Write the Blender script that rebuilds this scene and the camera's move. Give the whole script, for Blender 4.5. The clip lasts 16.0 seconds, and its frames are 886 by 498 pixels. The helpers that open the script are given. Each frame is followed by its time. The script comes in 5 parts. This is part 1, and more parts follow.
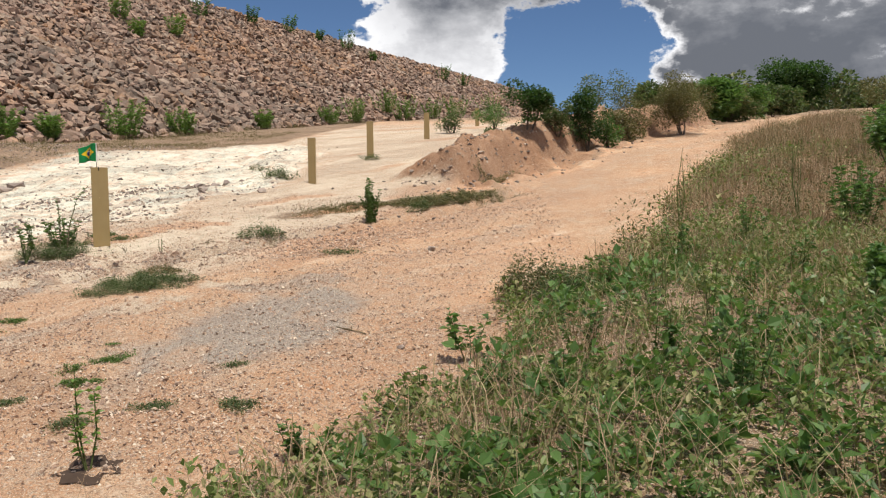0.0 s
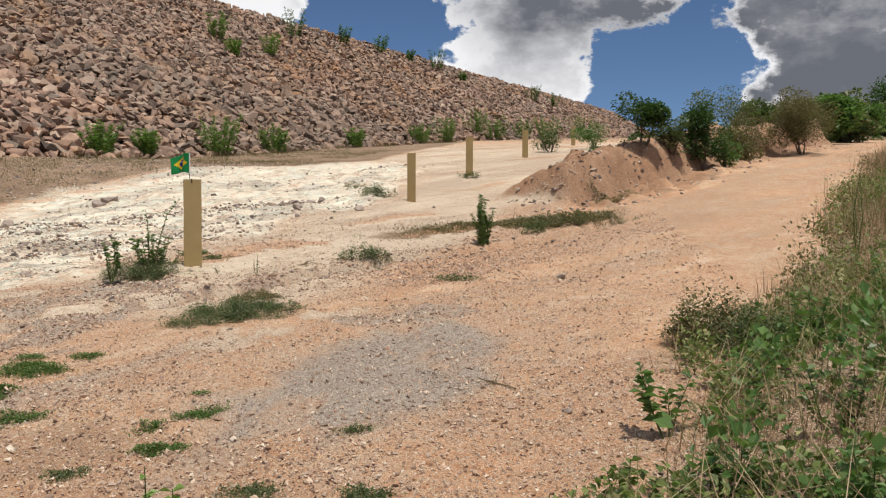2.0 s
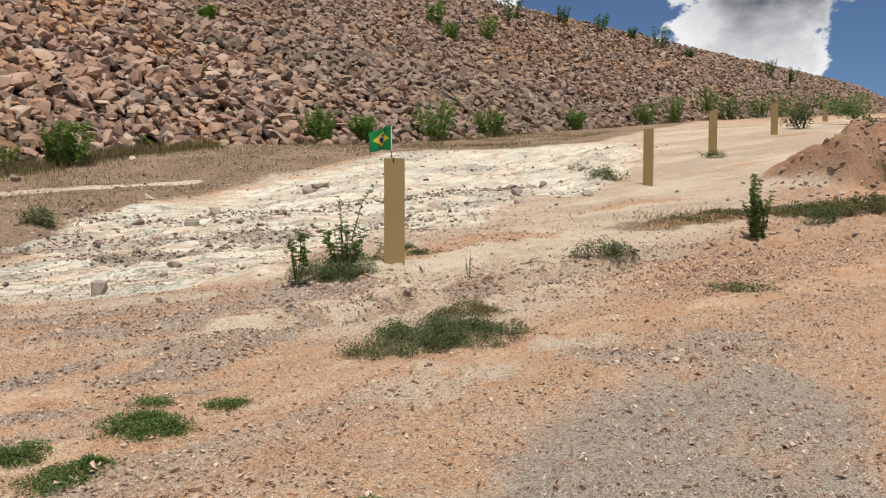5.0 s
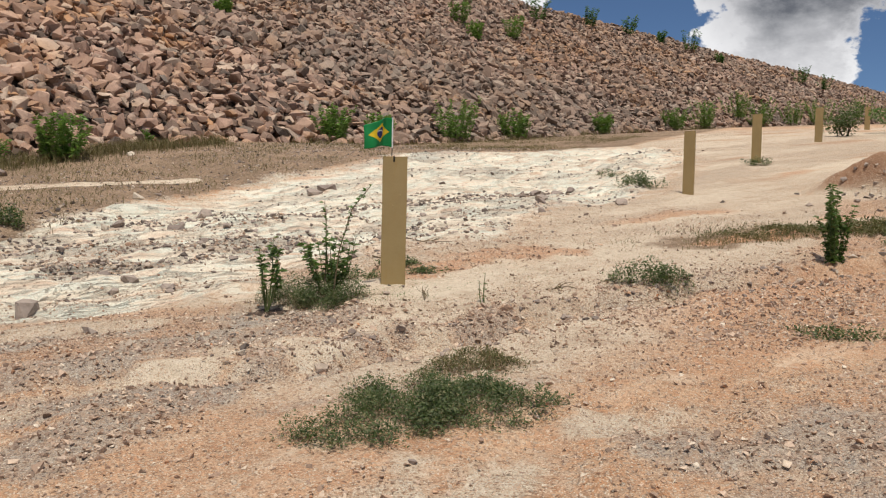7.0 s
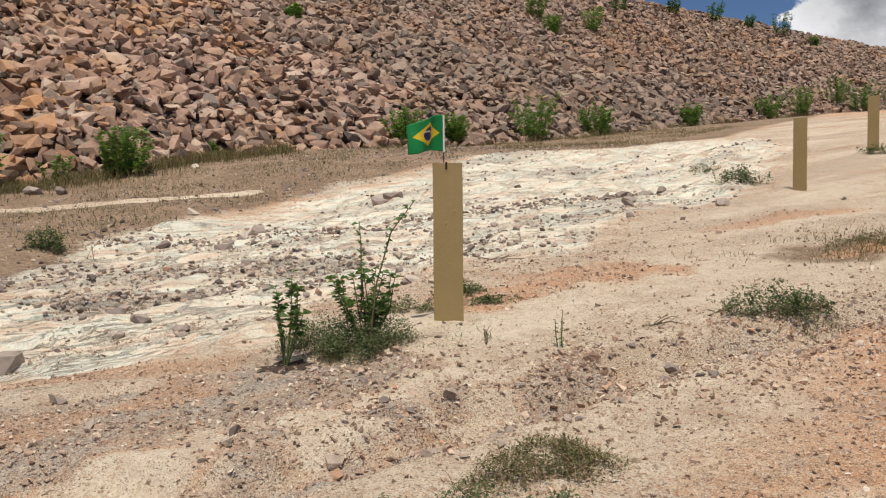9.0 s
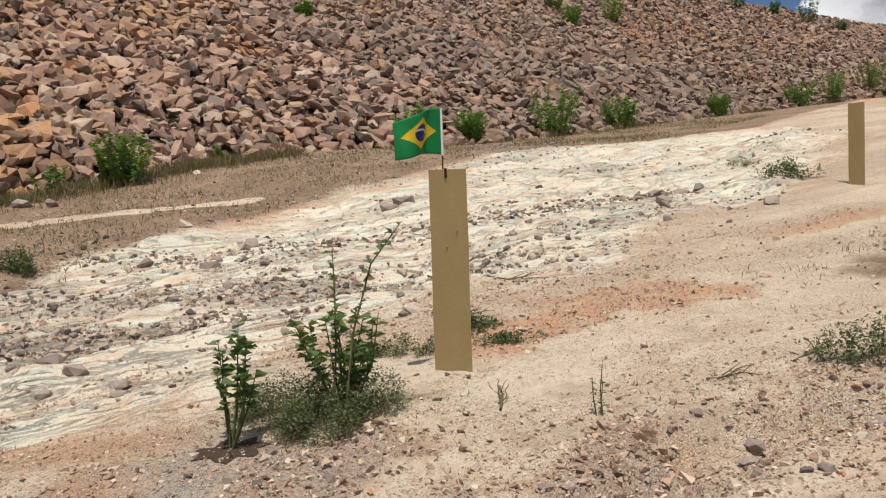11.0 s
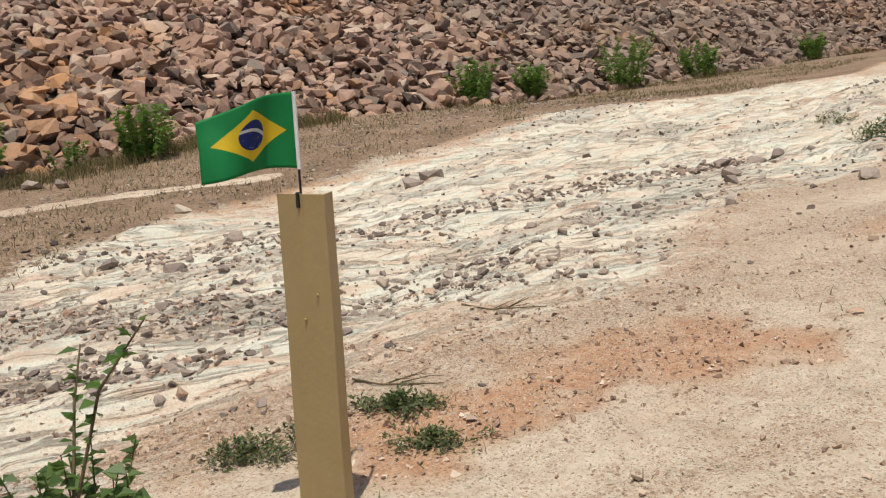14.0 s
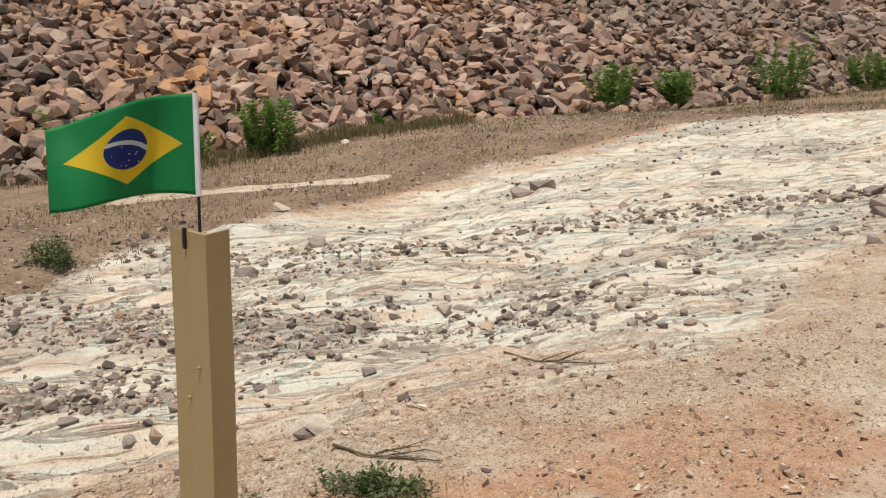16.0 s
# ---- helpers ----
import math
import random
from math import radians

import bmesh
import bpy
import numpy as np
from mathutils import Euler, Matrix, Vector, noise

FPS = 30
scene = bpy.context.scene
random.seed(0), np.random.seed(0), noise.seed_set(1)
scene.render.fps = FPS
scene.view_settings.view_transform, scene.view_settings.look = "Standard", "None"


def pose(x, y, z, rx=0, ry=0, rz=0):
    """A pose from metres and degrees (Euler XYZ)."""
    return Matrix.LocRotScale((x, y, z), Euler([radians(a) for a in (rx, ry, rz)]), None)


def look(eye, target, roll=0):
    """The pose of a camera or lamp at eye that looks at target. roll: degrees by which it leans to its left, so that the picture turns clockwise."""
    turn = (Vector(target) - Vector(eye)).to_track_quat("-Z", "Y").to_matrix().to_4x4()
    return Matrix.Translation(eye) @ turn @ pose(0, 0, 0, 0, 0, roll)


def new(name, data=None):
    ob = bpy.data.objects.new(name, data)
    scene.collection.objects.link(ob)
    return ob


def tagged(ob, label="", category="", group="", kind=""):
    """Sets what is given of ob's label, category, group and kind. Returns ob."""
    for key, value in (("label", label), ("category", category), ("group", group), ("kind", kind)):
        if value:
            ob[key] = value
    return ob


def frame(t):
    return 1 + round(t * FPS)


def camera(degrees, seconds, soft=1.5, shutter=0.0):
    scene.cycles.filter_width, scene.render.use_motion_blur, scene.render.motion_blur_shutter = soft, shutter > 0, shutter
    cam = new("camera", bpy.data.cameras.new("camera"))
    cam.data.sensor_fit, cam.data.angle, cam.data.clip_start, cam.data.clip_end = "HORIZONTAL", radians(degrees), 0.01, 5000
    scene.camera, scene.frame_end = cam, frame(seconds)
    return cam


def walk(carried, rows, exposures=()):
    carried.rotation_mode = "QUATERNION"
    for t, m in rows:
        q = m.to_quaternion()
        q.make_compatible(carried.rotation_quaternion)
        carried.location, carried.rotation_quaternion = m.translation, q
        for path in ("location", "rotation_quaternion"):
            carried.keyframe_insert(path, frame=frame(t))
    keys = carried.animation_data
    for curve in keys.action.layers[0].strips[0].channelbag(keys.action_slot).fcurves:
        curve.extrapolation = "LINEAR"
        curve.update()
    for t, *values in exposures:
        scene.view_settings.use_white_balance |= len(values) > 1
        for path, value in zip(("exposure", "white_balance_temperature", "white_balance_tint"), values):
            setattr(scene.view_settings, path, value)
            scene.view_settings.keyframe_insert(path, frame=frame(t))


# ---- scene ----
cam = camera(55.4, 16.0, soft=1.2)
PATH = [
    (0, (1.091, -1.151, 0.886), (1.009, 0.844, 0.77), -0.6),
    (0.5, (0.89, -0.758, 0.846), (0.677, 1.227, 0.724), -1.1),
    (1, (0.716, -0.272, 0.871), (0.476, 1.71, 0.748), -0.8),
    (1.5, (0.55, 0.087, 0.868), (0.408, 2.078, 0.747), -0.6),
    (2, (0.385, 0.447, 0.861), (0.109, 2.427, 0.796), 0.2),
    (2.5, (0.244, 0.858, 0.83), (-0.184, 2.811, 0.803), 1.4),
    (3, (0.099, 1.226, 0.789), (-0.42, 3.157, 0.74), 1.2),
    (3.5, (-0.048, 1.676, 0.761), (-0.652, 3.581, 0.678), 1.2),
    (4, (-0.278, 2.145, 0.769), (-0.92, 4.036, 0.661), 0.2),
    (4.5, (-0.421, 2.599, 0.796), (-1.125, 4.468, 0.689), -0.8),
    (4.7, (-0.451, 2.732, 0.834), (-1.184, 4.59, 0.733), -0.5),
    (6.8, (-1.051, 4.527, 0.93), (-1.861, 6.354, 0.838), 1.2),
    (7, (-1.101, 4.685, 0.94), (-1.909, 6.513, 0.849), 1.3),
    (7.5, (-1.176, 5.088, 0.995), (-2.025, 6.895, 0.881), 1.5),
    (8, (-1.31, 5.483, 1.013), (-2.208, 7.265, 0.889), 0.9),
    (8.5, (-1.483, 5.812, 1.062), (-2.402, 7.585, 0.954), 0.1),
    (8.7, (-1.547, 5.986, 1.071), (-2.499, 7.742, 0.973), 0.0),
    (10.8, (-2.173, 7.445, 1.205), (-3.217, 9.148, 1.109), -1.5),
    (11, (-2.241, 7.595, 1.219), (-3.273, 9.305, 1.123), -1.9),
    (11.5, (-2.342, 7.974, 1.286), (-3.354, 9.697, 1.192), -1.3),
    (12, (-2.372, 8.404, 1.371), (-3.464, 10.078, 1.288), -0.0),
    (12.5, (-2.453, 8.813, 1.418), (-3.657, 10.406, 1.304), -1.6),
    (13, (-2.462, 9.157, 1.446), (-3.711, 10.714, 1.325), -2.1),
    (13.5, (-2.491, 9.528, 1.502), (-3.762, 11.064, 1.351), -2.3),
    (14, (-2.589, 9.898, 1.533), (-3.787, 11.488, 1.339), -3.3),
    (14.5, (-2.615, 10.202, 1.532), (-3.816, 11.788, 1.325), -2.2),
    (15, (-2.597, 10.472, 1.589), (-3.882, 11.993, 1.399), -1.9),
    (15.5, (-2.653, 10.751, 1.614), (-3.986, 12.23, 1.433), -2.2),
    (16, (-2.711, 11.027, 1.617), (-4.161, 12.394, 1.437), -0.5),
]
walk(cam, [(t, look(eye, target, roll)) for t, eye, target, roll in PATH], exposures=[(0, .31), (2.5, .12), (4.5, .11), (7, .08), (16, .08)])

# ---- light ----
SUN_EL, SUN_AZ = 71.0, 150.0          # azimuth clockwise from +y, the side that the light comes from
world = bpy.data.worlds.new("sky")
scene.world = world
world.use_nodes = True
wn, wl = world.node_tree.nodes, world.node_tree.links
wn.clear()


def wnode(kind, **values):
    n = wn.new(kind)
    for key, value in values.items():
        if key.startswith("i_"):
            n.inputs[key[2:].replace("_", " ")].default_value = value
    return n


sky = wn.new("ShaderNodeTexSky")
sky.sky_type, sky.sun_disc = "NISHITA", False
sky.sun_elevation, sky.sun_rotation = radians(SUN_EL), radians(SUN_AZ)
sky.altitude, sky.air_density, sky.dust_density, sky.ozone_density = 1800, 0.9, 0.0, 7.0
coord = wn.new("ShaderNodeTexCoord")
# cumulus: a broken layer, with one bright bank low ahead and a clear gap beside it
stretch = wn.new("ShaderNodeMapping")
stretch.inputs["Scale"].default_value = (1, 1, 1.7)
wl.new(coord.outputs["Generated"], stretch.inputs["Vector"])
big = wnode("ShaderNodeTexNoise", i_Scale=4.2, i_Detail=9.0, i_Roughness=0.56, i_Distortion=0.25)
fine = wnode("ShaderNodeTexNoise", i_Scale=13.0, i_Detail=8.0, i_Roughness=0.62, i_Distortion=0.1)
for n in (big, fine):
    wl.new(stretch.outputs["Vector"], n.inputs["Vector"])


def wmath(op, a, b=None, clamp=False):
    n = wn.new("ShaderNodeMath")
    n.operation, n.use_clamp = op, clamp
    for k, v in enumerate((a, b)):
        if v is None:
            continue
        if isinstance(v, (int, float)):
            n.inputs[k].default_value = v
        else:
            wl.new(v, n.inputs[k])
    return n.outputs[0]


bend = wnode("ShaderNodeTexNoise", i_Scale=5.5, i_Detail=7.0, i_Roughness=0.6)
wl.new(coord.outputs["Generated"], bend.inputs["Vector"])
shift = wn.new("ShaderNodeVectorMath")
shift.operation = "MULTIPLY_ADD"
wl.new(bend.outputs["Color"], shift.inputs[0])
shift.inputs[1].default_value = (.14, .14, .14)
off = wn.new("ShaderNodeVectorMath")
off.operation = "ADD"
off.inputs[1].default_value = (-.07, -.07, -.07)
wl.new(coord.outputs["Generated"], off.inputs[0])
wl.new(off.outputs["Vector"], shift.inputs[2])
unit = wn.new("ShaderNodeVectorMath")
unit.operation = "NORMALIZE"
wl.new(shift.outputs["Vector"], unit.inputs[0])


def toward(az, el, wide):
    """A soft round patch of the sky round a direction (azimuth clockwise from +y)."""
    a, e = radians(az), radians(el)
    dot = wn.new("ShaderNodeVectorMath")
    dot.operation = "DOT_PRODUCT"
    wl.new(unit.outputs["Vector"], dot.inputs[0])
    dot.inputs[1].default_value = (math.sin(a) * math.cos(e), math.cos(a) * math.cos(e), math.sin(e))
    ramp = wn.new("ShaderNodeMapRange")
    ramp.interpolation_type = "SMOOTHERSTEP"
    wl.new(dot.outputs["Value"], ramp.inputs["Value"])
    ramp.inputs["From Min"].default_value, ramp.inputs["From Max"].default_value = math.cos(radians(wide)), 1.0
    return ramp.outputs["Result"]


cover = wmath("ADD", wmath("MULTIPLY", wmath("SUBTRACT", big.outputs["Fac"], .5), 1.1), wmath("ADD", wmath("MULTIPLY", wmath("SUBTRACT", fine.outputs["Fac"], .5), 1.15), .56))
for az, el, wide, amount in ((-6, 8.5, 9, .20), (0, 6, 6, .16), (6.0, 9.5, 8, -.42), (-13, 13, 6, -.26), (25, 12, 17, .34), (1, 16.5, 9, .26), (14, 15.5, 7, .22), (-26, 18, 12, .15), (-21, 14.5, 6, .34), (7, 17.5, 6, .34), (-12, 13.5, 4.5, -.2)):
    cover = wmath("ADD", cover, wmath("MULTIPLY", toward(az, el, wide), amount))
mask = wn.new("ShaderNodeMapRange")
mask.interpolation_type = "SMOOTHSTEP"
wl.new(cover, mask.inputs["Value"])
mask.inputs["From Min"].default_value, mask.inputs["From Max"].default_value = 0.55, 0.645
depth = wn.new("ShaderNodeMapRange")
depth.interpolation_type = "SMOOTHSTEP"
wl.new(cover, depth.inputs["Value"])
depth.inputs["From Min"].default_value, depth.inputs["From Max"].default_value = 0.60, 0.86
soft = wnode("ShaderNodeTexNoise", i_Scale=3.4, i_Detail=2.5, i_Roughness=0.45)
wl.new(stretch.outputs["Vector"], soft.inputs["Vector"])
shade = wmath("MULTIPLY", depth.outputs["Result"], wmath("ADD", wmath("MULTIPLY", toward(25, 15, 27), .95), .16))
shade = wmath("ADD", shade, wmath("ADD", wmath("MULTIPLY", wmath("SUBTRACT", soft.outputs["Fac"], .5), 1.1), wmath("MULTIPLY", wmath("ADD", wmath("SUBTRACT", big.outputs["Fac"], .52), wmath("MULTIPLY", wmath("SUBTRACT", fine.outputs["Fac"], .5), .75)), 1.25)), clamp=True)
shade = wmath("ADD", shade, wmath("ADD", wmath("MULTIPLY", toward(-2, 17, 9), .5), wmath("MULTIPLY", toward(9, 17, 8), .4)), clamp=True)
shade = wmath("MULTIPLY", shade, wmath("ADD", .35, wmath("ADD", wmath("MULTIPLY", fine.outputs["Fac"], .6), wmath("MULTIPLY", big.outputs["Fac"], .6))), clamp=True)
body = wn.new("ShaderNodeValToRGB")
wl.new(shade, body.inputs["Fac"])
body.color_ramp.elements[0].color, body.color_ramp.elements[1].color = (12.6, 12.6, 12.8, 1), (2.0, 2.15, 2.5, 1)
mid = body.color_ramp.elements.new(0.35)
mid.color = (8.6, 8.6, 8.9, 1)
mix = wn.new("ShaderNodeMix")
mix.data_type = "RGBA"
wl.new(mask.outputs["Result"], mix.inputs["Factor"])
wl.new(sky.outputs["Color"], mix.inputs["A"])
wl.new(body.outputs["Color"], mix.inputs["B"])
glow = wn.new("ShaderNodeBackground")
glow.inputs["Strength"].default_value = 0.066
wl.new(mix.outputs["Result"], glow.inputs["Color"])
wout = wn.new("ShaderNodeOutputWorld")
wl.new(glow.outputs[0], wout.inputs["Surface"])

sun = new("sun", bpy.data.lights.new("sun", "SUN"))
sun.data.energy, sun.data.angle, sun.data.color = 3.7, radians(0.6), (1.0, 0.935, 0.815)
sa, se = radians(SUN_AZ), radians(SUN_EL)
sun.matrix_world = look((0, 0, 60), Vector((0, 0, 60)) - Vector((math.sin(sa) * math.cos(se), math.cos(sa) * math.cos(se), math.sin(se))))


# ---- materials ----
class Mat:
    """A node material with short ways to add nodes."""

    def __init__(self, name, rough=0.8, spec=0.3, turn=0.0):
        self.m = bpy.data.materials.new(name)
        self.m.use_nodes = True
        self.t = self.m.node_tree
        self.b = self.t.nodes["Principled BSDF"]
        self.b.inputs["Roughness"].default_value = rough
        self.b.inputs["Specular IOR Level"].default_value = spec
        self.pos, self.turn = None, turn

    def place(self, scale=(1, 1, 1)):
        if self.pos is None:
            self.pos = self.t.nodes.new("ShaderNodeTexCoord").outputs["Object"]
            if self.turn:
                spin = self.t.nodes.new("ShaderNodeMapping")
                spin.inputs["Rotation"].default_value = (0, 0, radians(self.turn))
                self.t.links.new(self.pos, spin.inputs["Vector"])
                self.pos = spin.outputs["Vector"]
        mp = self.t.nodes.new("ShaderNodeMapping")
        mp.inputs["Scale"].default_value = scale
        self.t.links.new(self.pos, mp.inputs["Vector"])
        return mp.outputs["Vector"]

    def noise(self, scale, detail=6, rough=0.6, stretch=(1, 1, 1), distort=0.0):
        n = self.t.nodes.new("ShaderNodeTexNoise")
        n.inputs["Scale"].default_value, n.inputs["Detail"].default_value = scale, detail
        n.inputs["Roughness"].default_value, n.inputs["Distortion"].default_value = rough, distort
        self.t.links.new(self.place(stretch), n.inputs["Vector"])
        return n.outputs["Fac"]

    def cells(self, scale, output="Distance", stretch=(1, 1, 1)):
        n = self.t.nodes.new("ShaderNodeTexVoronoi")
        n.inputs["Scale"].default_value = scale
        self.t.links.new(self.place(stretch), n.inputs["Vector"])
        return n.outputs[output]

    def cell_random(self, scale, stretch=(1, 1, 1)):
        """An even random number for each cell."""
        n = self.t.nodes.new("ShaderNodeSeparateColor")
        self.t.links.new(self.cells(scale, "Color", stretch), n.inputs[0])
        return n.outputs[0]

    def attr(self, name):
        n = self.t.nodes.new("ShaderNodeAttribute")
        n.attribute_name = name
        return n.outputs["Fac"]

    def island(self):
        return self.t.nodes.new("ShaderNodeNewGeometry").outputs["Random Per Island"]

    def each(self):
        return self.t.nodes.new("ShaderNodeObjectInfo").outputs["Random"]

    def math(self, op, a, b=0.0, clamp=False):
        n = self.t.nodes.new("ShaderNodeMath")
        n.operation, n.use_clamp = op, clamp
        for k, v in enumerate((a, b)):
            if isinstance(v, (int, float)):
                n.inputs[k].default_value = v
            else:
                self.t.links.new(v, n.inputs[k])
        return n.outputs[0]

    def span(self, value, lo, hi, to_lo=0.0, to_hi=1.0):
        n = self.t.nodes.new("ShaderNodeMapRange")
        self.t.links.new(value, n.inputs["Value"])
        for k, v in (("From Min", lo), ("From Max", hi), ("To Min", to_lo), ("To Max", to_hi)):
            n.inputs[k].default_value = v
        return n.outputs["Result"]

    def ramp(self, fac, *stops):
        n = self.t.nodes.new("ShaderNodeValToRGB")
        e = n.color_ramp.elements
        e[0].position, e[0].color = stops[0][0], (*stops[0][1], 1)
        e[1].position, e[1].color = stops[-1][0], (*stops[-1][1], 1)
        for at, colour in stops[1:-1]:
            e.new(at).color = (*colour, 1)
        self.t.links.new(fac, n.inputs["Fac"])
        return n.outputs["Color"]

    def mix(self, fac, a, b, kind="MIX"):
        n = self.t.nodes.new("ShaderNodeMix")
        n.data_type, n.blend_type = "RGBA", kind
        for key, v in (("Factor", fac), ("A", a), ("B", b)):
            s = n.inputs[key] if key == "Factor" else [i for i in n.inputs if i.name == key and i.type == "RGBA"][0]
            if isinstance(v, (int, float)):
                s.default_value = v
            elif isinstance(v, tuple):
                s.default_value = (*v, 1)
            else:
                self.t.links.new(v, s)
        return [o for o in n.outputs if o.type == "RGBA"][0]

    def colour(self, out):
        if isinstance(out, tuple):
            self.b.inputs["Base Color"].default_value = (*out, 1)
        else:
            self.t.links.new(out, self.b.inputs["Base Color"])
        return self

    def bump(self, out, depth, strength=1.0):
        n = self.t.nodes.new("ShaderNodeBump")
        n.inputs["Distance"].default_value, n.inputs["Strength"].default_value = depth, strength
        self.t.links.new(out, n.inputs["Height"])
        self.t.links.new(n.outputs["Normal"], self.b.inputs["Normal"])
        return self

    def soft(self, share=0.3, colour=(0.2, 0.35, 0.05)):
        """Lets light through thin leaves."""
        tr = self.t.nodes.new("ShaderNodeBsdfTranslucent")
        tr.inputs["Color"].default_value = (*colour, 1)
        mx = self.t.nodes.new("ShaderNodeMixShader")
        mx.inputs[0].default_value = share
        out = [n for n in self.t.nodes if n.type == "OUTPUT_MATERIAL"][0]
        self.t.links.new(self.b.outputs[0], mx.inputs[1])
        self.t.links.new(tr.outputs[0], mx.inputs[2])
        self.t.links.new(mx.outputs[0], out.inputs["Surface"])
        return self


def ground_material():
    m = Mat("earth", 0.95, 0.12, 28.7)          # the water has run this way
    wide, mid, small, dust = m.noise(0.35, 5), m.noise(2.2, 8, 0.65), m.noise(14, 7, 0.72), m.noise(85, 3, 0.75)
    drift = m.noise(.85, 8, .68, (2.4, .55, 2.4), .5)         # smears of washed sand and gravel along the flow
    both = m.math("ADD", m.math("MULTIPLY", mid, .55), m.math("MULTIPLY", small, .45))
    road = m.ramp(both, (.33, (.34, .165, .085)), (.43, (.53, .28, .15)), (.52, (.645, .405, .25)), (.60, (.71, .51, .345)), (.70, (.78, .64, .475)))
    road = m.mix(m.span(wide, .46, .60), road, m.ramp(small, (.3, (.44, .22, .12)), (.52, (.62, .375, .23)), (.70, (.72, .52, .365))))
    road = m.mix(m.span(drift, .55, .66, 0, .75), road, m.ramp(small, (.3, (.53, .39, .28)), (.55, (.67, .53, .40)), (.7, (.77, .66, .53))))
    red = m.ramp(small, (.3, (.32, .145, .07)), (.5, (.51, .275, .155)), (.72, (.64, .43, .29)))
    grey = m.ramp(m.math("ADD", m.math("MULTIPLY", small, .6), m.math("MULTIPLY", dust, .4)), (.34, (.20, .18, .155)), (.5, (.37, .34, .29)), (.68, (.52, .475, .405)))
    streak = m.noise(1.4, 9, 0.7, (3.2, .5, 3.2), 0.9)
    white = m.ramp(streak, (.25, (.30, .22, .16)), (.34, (.60, .43, .31)), (.42, (.78, .66, .525)), (.50, (.82, .75, .615)), (.58, (.745, .765, .66)), (.66, (.825, .78, .66)), (.76, (.70, .53, .40)))
    white = m.mix(m.span(small, .60, .72, 0, .5), white, (.30, .22, .16))
    seam = m.math("ABSOLUTE", m.math("SUBTRACT", m.noise(1.9, 9, 0.7, (2.8, .24, 2.8), 1.0), .5))
    # dark cracks, with the shade under the clay ledges painted in too
    white = m.mix(m.math("MULTIPLY", m.span(seam, .018, .004), m.span(mid, .52, .62)), white, (.18, .145, .11))
    white = m.mix(m.span(m.noise(.9, 6, .6, (2.0, .5, 2.0), .5), .58, .68, 0, .6), white, m.ramp(small, (.35, (.22, .17, .14)), (.55, (.42, .33, .26)), (.7, (.58, .48, .38))))
    white = m.mix(m.span(m.noise(1.7, 7, .65, (1.6, .6, 1.6), .4), .57, .66, 0, .6), white, (.64, .42, .31))
    brown = m.mix(m.span(m.noise(.8, 6, .7), .42, .6), m.ramp(small, (.3, (.085, .06, .04)), (.5, (.175, .12, .08)), (.7, (.30, .22, .15))), m.ramp(small, (.3, (.16, .105, .07)), (.5, (.265, .185, .125)), (.7, (.38, .285, .20))))
    soil = m.ramp(small, (.25, (.10, .068, .04)), (.5, (.21, .145, .085)), (.75, (.36, .255, .16)))
    ragged = m.math("SUBTRACT", small, .5)

    def zone(name, lo=.30, hi=.70):
        return m.span(m.math("ADD", m.attr(name), m.math("MULTIPLY", m.math("ADD", ragged, m.math("SUBTRACT", mid, .5)), .9)), lo, hi)

    sand = m.ramp(small, (.3, (.44, .34, .25)), (.45, (.61, .51, .39)), (.6, (.705, .61, .49)), (.72, (.79, .72, .605)))
    in_brown = zone("brown")
    in_grey, in_white, in_sand = zone("grey", .12, .88), zone("white", .28, .72), zone("sand", .2, .95)
    c = m.mix(in_sand, road, sand)
    c = m.mix(m.math("MULTIPLY", m.span(m.noise(3.5, 8, .7), .54, .66, 0, .6), m.attr("sand")), c, (.36, .25, .17))
    c = m.mix(zone("verge"), c, soil)
    c = m.mix(in_brown, c, brown)
    c = m.mix(in_white, c, white)
    cut = m.ramp(both, (.34, (.11, .055, .03)), (.5, (.26, .14, .082)), (.66, (.41, .255, .16)))
    c = m.mix(m.math("MULTIPLY", zone("red", .15, .95), .85), c, red)
    c = m.mix(m.math("MULTIPLY", zone("cut"), .9), c, cut)
    c = m.mix(m.math("MULTIPLY", in_grey, .85), c, grey)
    # three sizes of stones bedded in the earth, thick in the gravelly drifts and thin on sand
    bed = m.math("ADD", m.math("MULTIPLY", m.attr("gravel"), .42), m.math("SUBTRACT", m.math("MULTIPLY", in_grey, .22), m.math("MULTIPLY", in_sand, .07)))
    bed = m.math("SUBTRACT", bed, m.math("MULTIPLY", m.span(drift, .55, .66), .2))
    tall = m.math("MULTIPLY", small, .42)
    for scale, lo, edge, proud in ((24, .68, .34, .30), (48, .53, .46, .24), (100, .43, .52, .13)):
        far, pick, tone = m.cells(scale), m.cell_random(scale), m.noise(3.0 + scale * .11, 5, .7)
        r = m.math("FRACT", m.math("MULTIPLY", pick, 7.31))
        warm = m.ramp(r, (0, (.19, .12, .085)), (.12, (.36, .22, .14)), (.35, (.54, .345, .225)), (.6, (.645, .45, .315)), (.82, (.73, .57, .425)), (1, (.80, .70, .57)))
        cold = m.ramp(r, (0, (.14, .125, .115)), (.25, (.28, .25, .23)), (.55, (.42, .375, .34)), (.82, (.53, .475, .42)), (1, (.66, .60, .53)))
        have = m.span(m.math("ADD", m.math("ADD", tone, bed), m.math("MULTIPLY", m.math("SUBTRACT", pick, .5), .35)), lo, lo + .10)
        have = m.math("MULTIPLY", have, m.math("SUBTRACT", 1.0, m.math("MAXIMUM", m.math("MULTIPLY", in_white, .7), m.math("MULTIPLY", in_brown, .72))))
